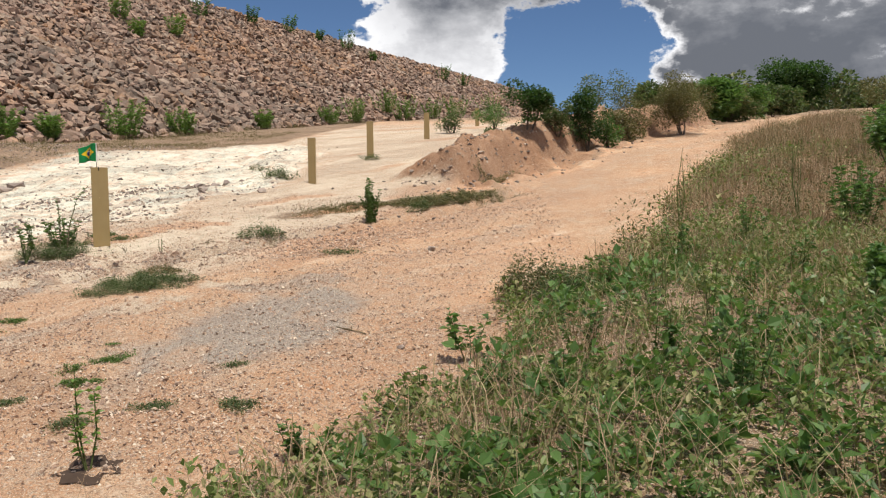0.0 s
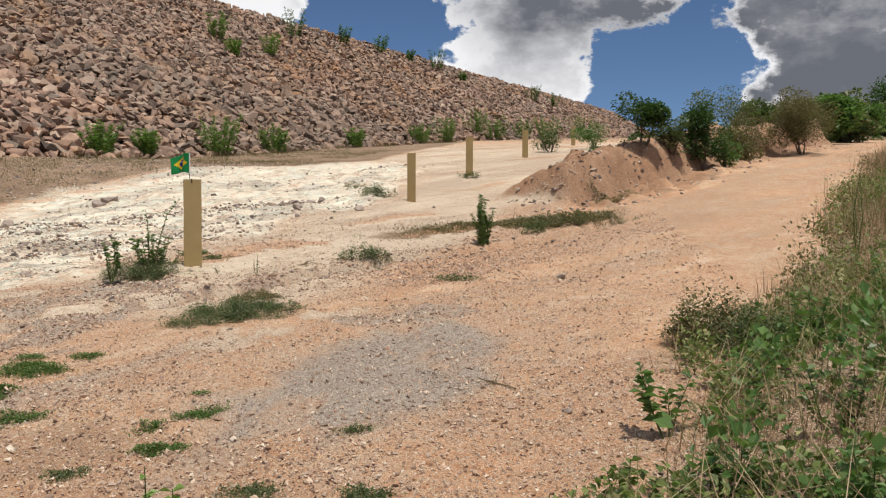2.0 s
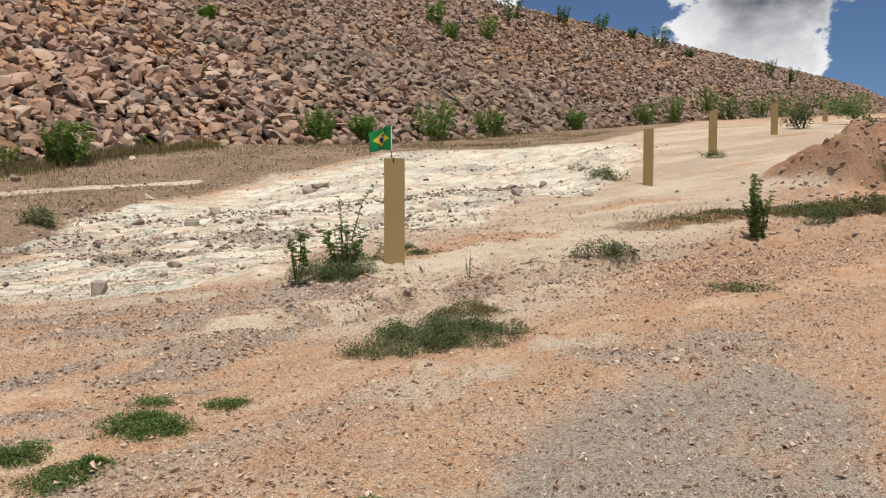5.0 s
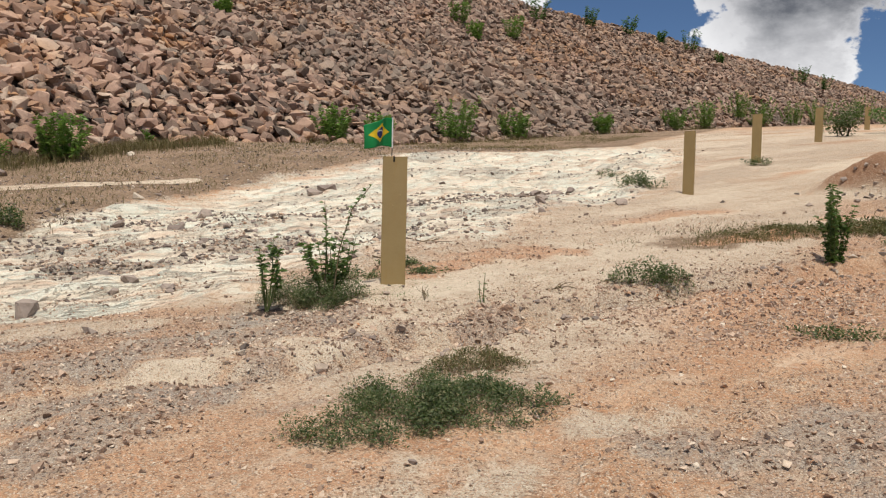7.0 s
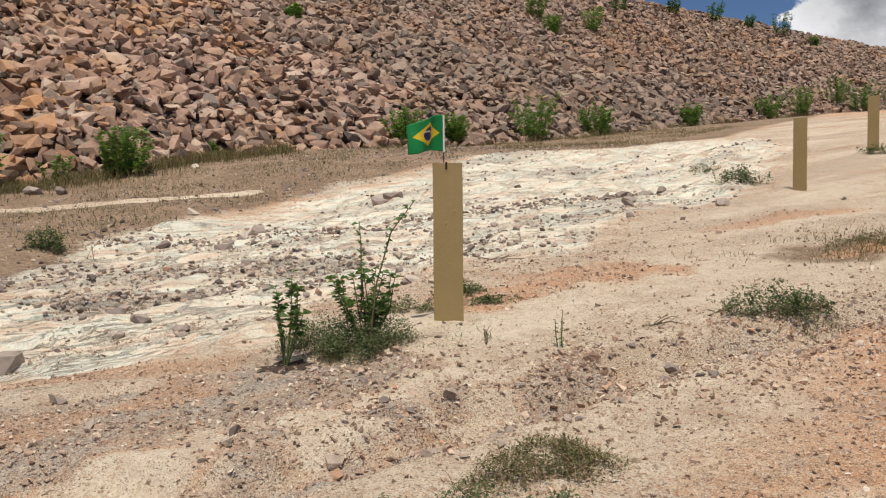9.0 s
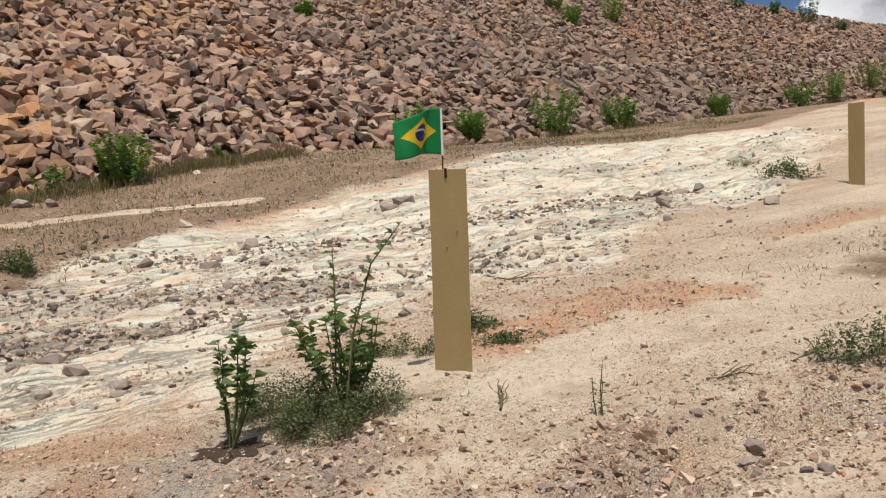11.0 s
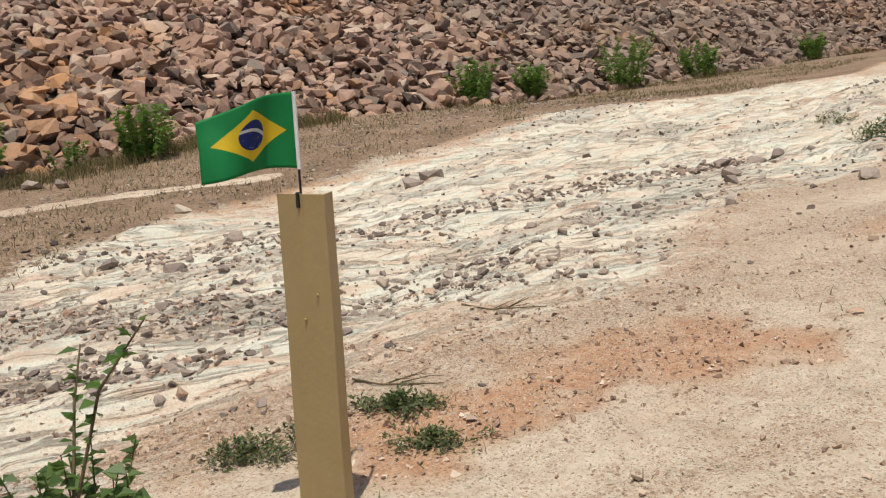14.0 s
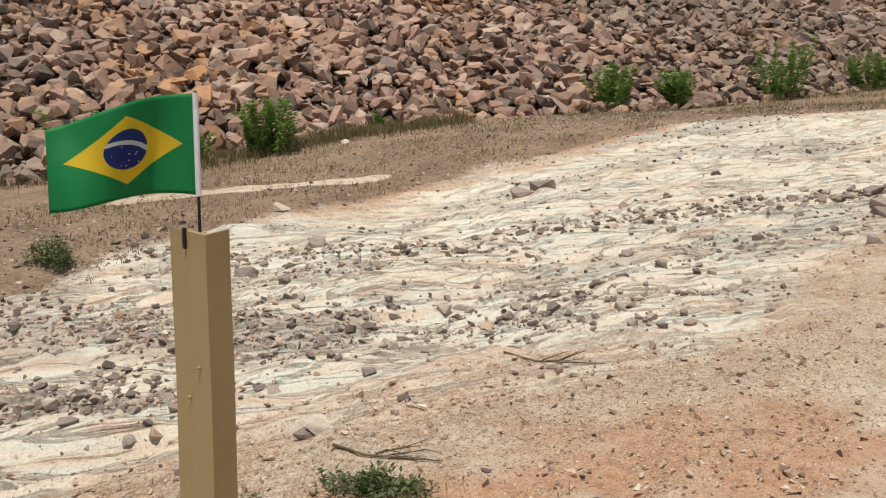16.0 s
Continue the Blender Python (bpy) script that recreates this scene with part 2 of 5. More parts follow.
        body = m.math("MULTIPLY", m.span(far, edge, edge * .72), have)
        # crevice shade round each stone, mixed into the earth's colour
        crevice_shade = m.math("MULTIPLY", m.math("MULTIPLY", m.span(far, edge * .8, edge), m.span(far, edge * 1.6, edge)), have)
        c = m.mix(m.math("MULTIPLY", crevice_shade, .22), c, (.26, .16, .10))
        c = m.mix(m.math("MULTIPLY", body, .8), c, m.mix(m.math("MULTIPLY", in_grey, .85), warm, cold))
        tall = m.math("ADD", tall, m.math("MULTIPLY", m.math("MULTIPLY", m.span(far, edge, .05), have), proud))
    m.colour(c)
    tall = m.math("ADD", tall, m.math("ADD", m.math("MULTIPLY", dust, .2), m.math("MULTIPLY", m.math("MULTIPLY", streak, m.attr("white")), .8)))
    tall = m.math("SUBTRACT", tall, m.math("MULTIPLY", m.math("MULTIPLY", m.span(seam, .03, .0), m.attr("white")), .22))
    m.bump(tall, .05, 1.0)
    return m.m


def stone_material(name, island=True):
    m = Mat(name, 0.88, 0.25)
    r = m.island() if island else m.each()
    patch = m.noise(0.16, 3)
    base = m.ramp(r, (0, (.07, .052, .043)), (.10, (.18, .118, .092)), (.26, (.31, .195, .147)), (.46, (.42, .262, .195)), (.64, (.53, .352, .262)),
                  (.78, (.30, .208, .165)), (.90, (.60, .45, .345)), (1, (.22, .182, .157)))
    warm = m.ramp(r, (0, (.14, .085, .06)), (.35, (.33, .20, .13)), (.6, (.42, .235, .13)), (.8, (.52, .255, .10)), (.9, (.46, .31, .21)), (1, (.18, .145, .12)))
    c = m.mix(m.span(patch, .45, .6, 0, .85), base, warm)
    c = m.mix(m.span(m.noise(.055, 3), .45, .62, 0, .45), c, (.17, .145, .12))
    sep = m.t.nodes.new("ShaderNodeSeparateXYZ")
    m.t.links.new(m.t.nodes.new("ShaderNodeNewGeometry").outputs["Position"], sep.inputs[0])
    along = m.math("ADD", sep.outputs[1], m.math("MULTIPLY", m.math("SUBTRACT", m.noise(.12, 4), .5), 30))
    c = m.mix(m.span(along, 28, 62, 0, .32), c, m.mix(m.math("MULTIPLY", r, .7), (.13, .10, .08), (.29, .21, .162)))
    c = m.mix(m.span(m.noise(5, 7, .68), .46, .78, .0, .45), c, (.09, .068, .055))
    c = m.mix(m.span(m.noise(22, 4, .7), .5, .72, 0, .35), c, (.50, .39, .31))
    m.colour(c).bump(m.noise(14, 6, .7), .03, .8)
    return m.m


def pebble_material():
    m = Mat("gravel", 0.9, 0.25)
    m.colour(m.ramp(m.island(), (0, (.20, .14, .105)), (.12, (.31, .215, .16)), (.38, (.48, .325, .23)), (.52, (.42, .32, .255)), (.72, (.60, .44, .33)), (.88, (.66, .53, .41)), (.95, (.70, .61, .50)), (1, (.50, .25, .13))))
    m.bump(m.noise(60, 4), .01)
    return m.m


def washed_stone_material():
    m = Mat("washed_stone", 0.9, 0.25)
    c = m.ramp(m.island(), (0, (.13, .105, .09)), (.3, (.26, .205, .175)), (.55, (.37, .30, .255)), (.75, (.46, .365, .29)), (.88, (.62, .53, .43)), (1, (.42, .26, .17)))
    c = m.mix(m.span(m.noise(9, 6, .68), .45, .75, 0, .5), c, (.12, .10, .088))
    m.colour(c).bump(m.noise(24, 6, .7), .02, .8)
    return m.m


def leaf_material(name, stops, through_colour, rough=0.5, share=0.28):
    m = Mat(name, rough, 0.35)
    m.colour(m.mix(m.span(m.noise(3.0, 3), .3, .7, 0, .35), m.ramp(m.island(), *stops), stops[0][1]))
    m.soft(share, through_colour)
    return m.m


def bark_material(name, dark, light):
    m = Mat(name, 0.9, 0.2)
    m.colour(m.ramp(m.noise(9, 6, .7, (3, 3, .5)), (.3, dark), (.7, light))).bump(m.noise(22, 5, .7, (3, 3, .4)), .01)
    return m.m


def post_material():
    m = Mat("ochre_paint", 0.5, 0.4)
    c = m.ramp(m.noise(2.5, 6, .6), (.3, (.325, .232, .098)), (.7, (.38, .28, .13)))
    c = m.mix(m.span(m.noise(9, 6, .7, (2.5, 2.5, .35)), .56, .74, 0, .45), c, (.36, .21, .055))
    c = m.mix(m.span(m.noise(55, 3, .6), .72, .80, 0, .6), c, (.18, .10, .05))
    m.colour(c).bump(m.noise(30, 5, .6), .004, .5)
    return m.m


def flag_material():
    """Green cloth, yellow lozenge, blue disc with a pale band and small dots, laid out on the cloth's own grid."""
    m = Mat("flag_cloth", 0.6, 0.3)
    uv = m.t.nodes.new("ShaderNodeUVMap")
    uv.uv_map = "cloth"
    sp = m.t.nodes.new("ShaderNodeSeparateXYZ")
    m.t.links.new(uv.outputs[0], sp.inputs[0])
    u = m.math("MULTIPLY", m.math("SUBTRACT", sp.outputs[0], .5), 20.0)
    v = m.math("MULTIPLY", m.math("SUBTRACT", sp.outputs[1], .5), 14.0)
    loz = m.math("ADD", m.math("DIVIDE", m.math("ABSOLUTE", u), 8.1), m.math("DIVIDE", m.math("ABSOLUTE", v), 5.2))
    disc = m.math("SQRT", m.math("ADD", m.math("MULTIPLY", u, u), m.math("MULTIPLY", v, v)))
    du, dv = m.math("ADD", u, 2.0), m.math("ADD", v, 7.0)
    arc = m.math("SQRT", m.math("ADD", m.math("MULTIPLY", du, du), m.math("MULTIPLY", dv, dv)))
    band = m.math("LESS_THAN", m.math("ABSOLUTE", m.math("SUBTRACT", arc, 8.25)), .34)
    vo = m.t.nodes.new("ShaderNodeTexVoronoi")
    vo.inputs["Scale"].default_value = 24.0
    m.t.links.new(uv.outputs[0], vo.inputs["Vector"])
    dots = m.math("MULTIPLY", m.math("LESS_THAN", vo.outputs["Distance"], .17), m.math("LESS_THAN", arc, 7.6))
    c = m.mix(m.math("LESS_THAN", loz, 1.0), (.012, .27, .075), (.80, .60, .03))
    inner = m.mix(m.math("MULTIPLY", dots, .8), (.018, .03, .20), (.75, .78, .80))
    inner = m.mix(band, inner, (.66, .70, .66))
    c = m.mix(m.math("LESS_THAN", disc, 3.1), c, inner)
    c = m.mix(m.span(m.noise(14, 5), .3, .7, 0, .15), c, (.01, .08, .03))
    m.colour(c).bump(m.noise(260, 2), .001, .3)
    tr = m.t.nodes.new("ShaderNodeBsdfTranslucent")
    m.t.links.new(c, tr.inputs["Color"])
    mx = m.t.nodes.new("ShaderNodeMixShader")
    mx.inputs[0].default_value = .35
    out = [n for n in m.t.nodes if n.type == "OUTPUT_MATERIAL"][0]
    m.t.links.new(m.b.outputs[0], mx.inputs[1])
    m.t.links.new(tr.outputs[0], mx.inputs[2])
    m.t.links.new(mx.outputs[0], out.inputs["Surface"])
    return m.m


def plain(name, colour, rough=0.5, spread=0.12):
    m = Mat(name, rough)
    dark = tuple(v * (1 - spread * 2) for v in colour)
    m.colour(m.ramp(m.noise(18, 5), (.3, dark), (.7, colour)))
    return m.m


EARTH = ground_material()
WASHED = washed_stone_material()
STONE, STONE_ONE, GRAVEL = stone_material("quarry_stone"), stone_material("loose_stone", False), pebble_material()
HERB = leaf_material("herb_leaf", ((0, (.055, .082, .022)), (.35, (.13, .185, .047)), (.66, (.215, .265, .085)), (.85, (.33, .33, .14)), (1, (.48, .39, .21))), (.22, .33, .06))
TUFTY = leaf_material("creeper_leaf", ((0, (.052, .072, .03)), (.45, (.105, .132, .052)), (.8, (.175, .195, .085)), (1, (.30, .235, .13))), (.10, .20, .04))
CREEPER = leaf_material("mat_leaf", ((0, (.05, .085, .02)), (.5, (.10, .165, .038)), (1, (.18, .24, .07))), (.16, .28, .05))
BROAD = leaf_material("broad_leaf", ((0, (.04, .09, .022)), (.5, (.075, .15, .035)), (1, (.14, .23, .065))), (.18, .34, .06), .42)
SAPLEAF = leaf_material("sapling_leaf", ((0, (.045, .085, .025)), (.5, (.085, .145, .042)), (1, (.16, .225, .075))), (.18, .31, .06))
DARKLEAF = leaf_material("dark_leaf", ((0, (.018, .04, .012)), (.5, (.035, .075, .02)), (1, (.07, .13, .035))), (.08, .18, .03))
WEED = leaf_material("weed_leaf", ((0, (.09, .17, .035)), (.5, (.16, .28, .06)), (.9, (.22, .33, .09)), (1, (.36, .38, .14))), (.22, .38, .06))
DRYBUSH = leaf_material("dull_leaf", ((0, (.08, .08, .032)), (.5, (.15, .145, .06)), (1, (.26, .22, .10))), (.16, .17, .05))
OLIVE = leaf_material("olive_grass", ((0, (.08, .07, .028)), (.5, (.16, .135, .058)), (1, (.29, .225, .115))), (.20, .17, .06), .7)
STRAW = leaf_material("straw", ((0, (.13, .085, .05)), (.35, (.26, .17, .10)), (.7, (.42, .295, .18)), (1, (.58, .45, .29))), (.40, .29, .14), .7, .25)
GREENGRASS = leaf_material("grass_blade", ((0, (.08, .095, .035)), (.4, (.16, .17, .065)), (.75, (.30, .255, .12)), (1, (.44, .34, .19))), (.22, .26, .08), .6)
BARK, STEM = bark_material("bark", (.06, .045, .035), (.16, .12, .09)), bark_material("stem", (.10, .075, .045), (.22, .17, .10))
GREENSTEM = bark_material("green_stem", (.07, .09, .03), (.14, .17, .06))
PAINT, FLAG = post_material(), flag_material()
SLEEVE, ROD, PETAL = plain("white_sleeve", (.78, .78, .80), .4), plain("black_rod", (.02, .018, .016), .4), plain("pale_petal", (.75, .72, .6), .6)
# dark backing of the rock slope: the gaps' shade is in its colour
FILL = plain("shaded_gap_fill", (.12, .085, .065), .95)
HOLLOW = plain("dark_earth", (.07, .045, .032), .95)


# ---- helpers for shapes ----
rng = np.random.default_rng(7)


def mesh_of(name, verts, faces, material, smooth=False):
    """A mesh from arrays of corners and of faces with equal corner counts."""
    verts, faces = np.asarray(verts, np.float32), np.asarray(faces, np.int32)
    me = bpy.data.meshes.new(name)
    n, k = faces.shape
    me.vertices.add(len(verts))
    me.vertices.foreach_set("co", verts.ravel())
    me.loops.add(n * k)
    me.loops.foreach_set("vertex_index", faces.ravel())
    me.polygons.add(n)
    me.polygons.foreach_set("loop_start", np.arange(0, n * k, k, dtype=np.int32))
    me.polygons.foreach_set("use_smooth", np.full(n, smooth))
    me.update(calc_edges=True)
    me.validate()
    me.materials.append(material)
    return me


def piece(name, verts, faces, material, parent=None, label="", smooth=False, kind=""):
    ob = new(name, mesh_of(name, verts, faces, material, smooth))
    if parent is not None:
        ob.parent = parent
    return tagged(ob, label, kind=kind)


def part(name, bm, material, parent, label="", smooth=False):
    me = bpy.data.meshes.new(name)
    bm.to_mesh(me)
    bm.free()
    me.materials.append(material)
    for p in me.polygons:
        p.use_smooth = smooth
    ob = new(name, me)
    ob.parent = parent
    return tagged(ob, label)


def base(name, x, y, label, category, group="", turn=0.0, sink=0.0):
    """An Empty on the ground, to carry a thing's parts."""
    ob = new(name)
    ob.empty_display_size = .1
    ob.matrix_world = pose(x, y, float(height(x, y)) - sink, 0, 0, turn)
    return tagged(ob, label, category, group)


def lattice(x, y, seed):
    """Repeatable random numbers 0 to 1 for whole-number places."""
    n = (x.astype(np.int64) * 374761393 + y.astype(np.int64) * 668265263 + seed * 2147483647) & 0x7FFFFFFF
    n = ((n ^ (n >> 13)) * 1274126177) & 0x7FFFFFFF
    return ((n ^ (n >> 16)) & 0xFFFF) / 65535.0


def rough(x, y, size, seed=0, octaves=4):
    """Smooth noise from -1 to 1 with lumps of that size, finer ones on top."""
    total, amount, norm = 0, 1.0, 0
    for k in range(octaves):
        u, v = np.asarray(x, float) / size + 17.3 * k, np.asarray(y, float) / size - 9.1 * k
        i, j = np.floor(u), np.floor(v)
        fu, fv = u - i, v - j
        fu, fv = fu * fu * (3 - 2 * fu), fv * fv * (3 - 2 * fv)
        a, b = lattice(i, j, seed + k), lattice(i + 1, j, seed + k)
        c, d = lattice(i, j + 1, seed + k), lattice(i + 1, j + 1, seed + k)
        total = total + amount * ((a * (1 - fu) + b * fu) * (1 - fv) + (c * (1 - fu) + d * fu) * fv - .5) * 2
        norm, amount, size = norm + amount, amount * .5, size * .5
    return total / norm * 1.6


def tube(points, radii, sides=6):
    """Corners and four-sided faces of a tapered round stem along points."""
    points = [Vector(p) for p in points]
    verts, faces = [], []
    for k, (p, r) in enumerate(zip(points, radii)):
        ahead = (points[min(k + 1, len(points) - 1)] - points[max(k - 1, 0)]).normalized()
        side = ahead.orthogonal().normalized()
        other = ahead.cross(side)
        for s in range(sides):
            a = 2 * math.pi * s / sides
            verts.append(p + (side * math.cos(a) + other * math.sin(a)) * r)
        if k:
            o = (k - 1) * sides
            faces += [(o + s, o + (s + 1) % sides, o + sides + (s + 1) % sides, o + sides + s) for s in range(sides)]
    return np.array([tuple(v) for v in verts]), np.array(faces)


def joined(pieces):
    verts, faces, at = [], [], 0
    for v, f in pieces:
        verts.append(v)
        faces.append(np.asarray(f) + at)
        at += len(v)
    return np.concatenate(verts), np.concatenate(faces)


def leaves(at, way, length, width, droop=0.25):
    """Folded pointed leaves: a place, a direction, a length and a width each."""
    n = len(at)
    way = way / np.linalg.norm(way, axis=1, keepdims=True)
    tip = at + way * length[:, None] - np.array([0, 0, 1.0]) * (droop * length)[:, None]
    side = np.cross(way, np.array([0, 0, 1.0]) + rng.normal(0, .35, (n, 3)))
    side /= np.linalg.norm(side, axis=1, keepdims=True) + 1e-6
    up = np.cross(side, way)
    middle = at + way * (length * .45)[:, None] + up * (width * .12)[:, None]
    verts = np.stack([at, middle + side * (width / 2)[:, None], tip, middle - side * (width / 2)[:, None]], 1).reshape(-1, 3)
    o = np.arange(n)[:, None] * 4
    return verts, np.concatenate([o + [0, 1, 2], o + [0, 2, 3]])


def scattered_way(n, lift=0.3):
    w = rng.normal(0, 1, (n, 3))
    w[:, 2] = np.abs(w[:, 2]) * .6 + lift
    return w


def blades(at, tall, lean, width):
    """Narrow bent blades of grass, from a root each."""
    n = len(at)
    a = rng.uniform(0, 2 * math.pi, n)
    out = np.stack([np.cos(a), np.sin(a), 0 * a], 1)
    side = np.stack([-np.sin(a), np.cos(a), 0 * a], 1)
    rows = []
    for s, w in ((0, 1), (.5, .8), (1, .12)):
        p = at + np.array([0, 0, 1.0]) * (tall * (s - .18 * lean * s * s))[:, None] + out * (tall * lean * s * s)[:, None]
        rows += [p - side * (width * w / 2)[:, None], p + side * (width * w / 2)[:, None]]
    verts = np.stack(rows, 1).reshape(-1, 3)
    o = np.arange(n)[:, None] * 6
    return verts, np.concatenate([o + [0, 1, 3, 2], o + [2, 3, 5, 4]])


def chip(seed, flat=.55, points=11):
    """One angular stone about 1 long: corners and triangles."""
    r = np.random.default_rng(seed)
    bm = bmesh.new()
    for _ in range(points):
        d = r.normal(0, 1, 3)
        d /= np.max(np.abs(d)) ** .75 * np.linalg.norm(d) ** .25
        bm.verts.new(d * (.5, .5 * r.uniform(.62, .9), .5 * flat * r.uniform(.8, 1.15)))
    hull = bmesh.ops.convex_hull(bm, input=bm.verts)
    bmesh.ops.delete(bm, geom=[v for v in bm.verts if not v.link_faces], context="VERTS")
    bmesh.ops.triangulate(bm, faces=bm.faces)
    bm.verts.index_update()
    out = np.array([tuple(v.co) for v in bm.verts]), np.array([[v.index for v in f.verts] for f in bm.faces])
    bm.free()
    return out


CHIPS = [chip(100 + k) for k in range(36)]
PEBBLES = [chip(300 + k, .7, 6) for k in range(20)]
ROUGH_CHIPS = [chip(700 + k, .55, 8) for k in range(24)]


def turns(n, tilt, normal=None):
    """Random turns: any heading, tipped by up to about tilt from flat (or from a slope's normal)."""
    a = rng.uniform(0, 2 * math.pi, n)
    up = np.tile(np.array(normal if normal is not None else (0, 0, 1.0)), (n, 1)) + rng.normal(0, math.tan(tilt), (n, 3))
    up /= np.linalg.norm(up, axis=1, keepdims=True)
    x = np.stack([np.cos(a), np.sin(a), 0 * a], 1)
    x -= up * (x * up).sum(1, keepdims=True)
    x /= np.linalg.norm(x, axis=1, keepdims=True)
    return np.stack([x, np.cross(up, x), up], 2)


def heap(shapes, at, size, turn):
    """Many stones in one mesh's arrays."""
    which = rng.integers(0, len(shapes), len(at))
    verts, faces, o = [], [], 0
    for k, (v, f) in enumerate(shapes):
        m = which == k
        n = int(m.sum())
        if not n:
            continue
        p = np.einsum("nij,nvj->nvi", turn[m], v[None] * size[m][:, None, None]) + at[m][:, None]
        verts.append(p.reshape(-1, 3))
        faces.append((f[None] + (np.arange(n) * len(v))[:, None, None]).reshape(-1, 3) + o)
        o += n * len(v)
    return np.concatenate(verts), np.concatenate(faces)


# ---- ground ----
GY = [-60, -10, -1.2, 4.7, 8.5, 12, 14, 17, 20, 24, 28.5, 40, 52, 62, 75, 100, 150, 300, 1500]
GZ = [-6.5, -1.95, -1.10, -.50, -.13, .17, .40, .72, 1.10, 1.62, 2.42, 4.0, 5.4, 6.5, 8.0, 10.6, 14.0, 17, 30]


def rise(y):
    """Height of the valley side along y, smoothed."""
    y = np.asarray(y, float)
    return sum(w * np.interp(y + d, GY, GZ) for d, w in ((-2, .1), (-1, .2), (0, .4), (1, .2), (2, .1)))


def near_line(x, y, line):
    """Distance to a polyline (signed: + on its right), and how far along it, 0 to 1."""
    x, y = np.asarray(x, float), np.asarray(y, float)
    best, side, along = np.full(x.shape, 1e9), np.ones(x.shape), np.zeros(x.shape)
    for k, ((ax, ay), (bx, by)) in enumerate(zip(line[:-1], line[1:])):
        dx, dy = bx - ax, by - ay
        s = np.clip(((x - ax) * dx + (y - ay) * dy) / (dx * dx + dy * dy), 0, 1)
        d = np.hypot(x - ax - s * dx, y - ay - s * dy)
        c = np.sign((x - ax) * dy - (y - ay) * dx)
        m = d < best
        best, side, along = np.where(m, d, best), np.where(m, c, side), np.where(m, (k + s) / (len(line) - 1), along)
    return best * side, along


def step(a, b, v):
    s = np.clip((np.asarray(v, float) - a) / (b - a), 0, 1)
    return s * s * (3 - 2 * s)


GULLY = [(4, 24), (1.6, 18.8), (0, 15.4), (-1.5, 13.6), (-2.9, 11.9), (-4.2, 9.2), (-7, 7.0)]
RIDGE = [(.2, 21.1), (.9, 22.2), (3, 27), (5.6, 32.8), (8.4, 38.6), (13.5, 47)]
VERGE = [(-1.3, 0.9), (-.3, 3.3), (.9, 4.6), (1.35, 6.2), (1.4, 7.2), (2.4, 9.2), (4.0, 13.5), (7, 22), (11, 32), (20, 52), (24, 60)]


def height(x, y):
    """The ground's height at a place."""
    x, y = np.asarray(x, float), np.asarray(y, float)
    h = rise(y)
    h = h + .055 * np.clip(-x - 12, 0, 14) * step(44, 26, y) + .28 * step(20, 25, y) * step(-8, -12, x) * step(38, 29, y) + .12 * step(-12.8, -14.2, x) * step(11, 14, y) * step(30, 22, y) - .13 * np.exp(-((x + 11.5 + (y - 15) * .1) / 2.2) ** 2) * step(8, 13, y) * step(24, 18, y)
    d, s = near_line(x, y, GULLY)
    d = d + .16 * rough(x, y, .55, 21, 3)
    h = h - np.where(d < 0, .17 * step(-.42, -.06, d), .17 * step(.20, .02, d)) * step(0, .2, s) * step(1, .8, s)
    d, s = near_line(x, y, RIDGE)
    h = h + np.where(d < 0, step(-2.4, -.5, d), step(.75, .1, d)) * (.85 + .35 * s) * step(-.02, .06, s)
    d, s = near_line(x, y, VERGE)
    h = h + .28 * step(-.1, 1.6, d) * step(30, 18, y) + .55 * step(.2, 4, d) * step(14, 24, y)
    h = h - 1.2 * step(40, 90, x - 0 * y) * step(60, 0, y)
    return h

WHITE_L = ([5, 10, 12.8, 18, 24, 28, 32, 36], [-9.0, -10.6, -11.6, -14.0, -13.2, -12.8, -9.6, -7.5])
WHITE_R = ([5, 8.5, 10.2, 12.5, 14.4, 17, 20, 26, 32, 36], [-7.4, -7.0, -6.7, -6.0, -5.8, -5.4, -5.2, -4.4, -5.0, -7.0])
BANK_UP, BANK_ALONG = np.array([-.9034, .4288]), np.array([.4288, .9034])
BANK_SLOPE, BANK_AT, CREST = .5621, -14.012, 22.5


def bank(x, y):
    """Height of the rock slope's plane."""
    return BANK_AT + BANK_SLOPE * (np.asarray(x) * BANK_UP[0] + np.asarray(y) * BANK_UP[1])


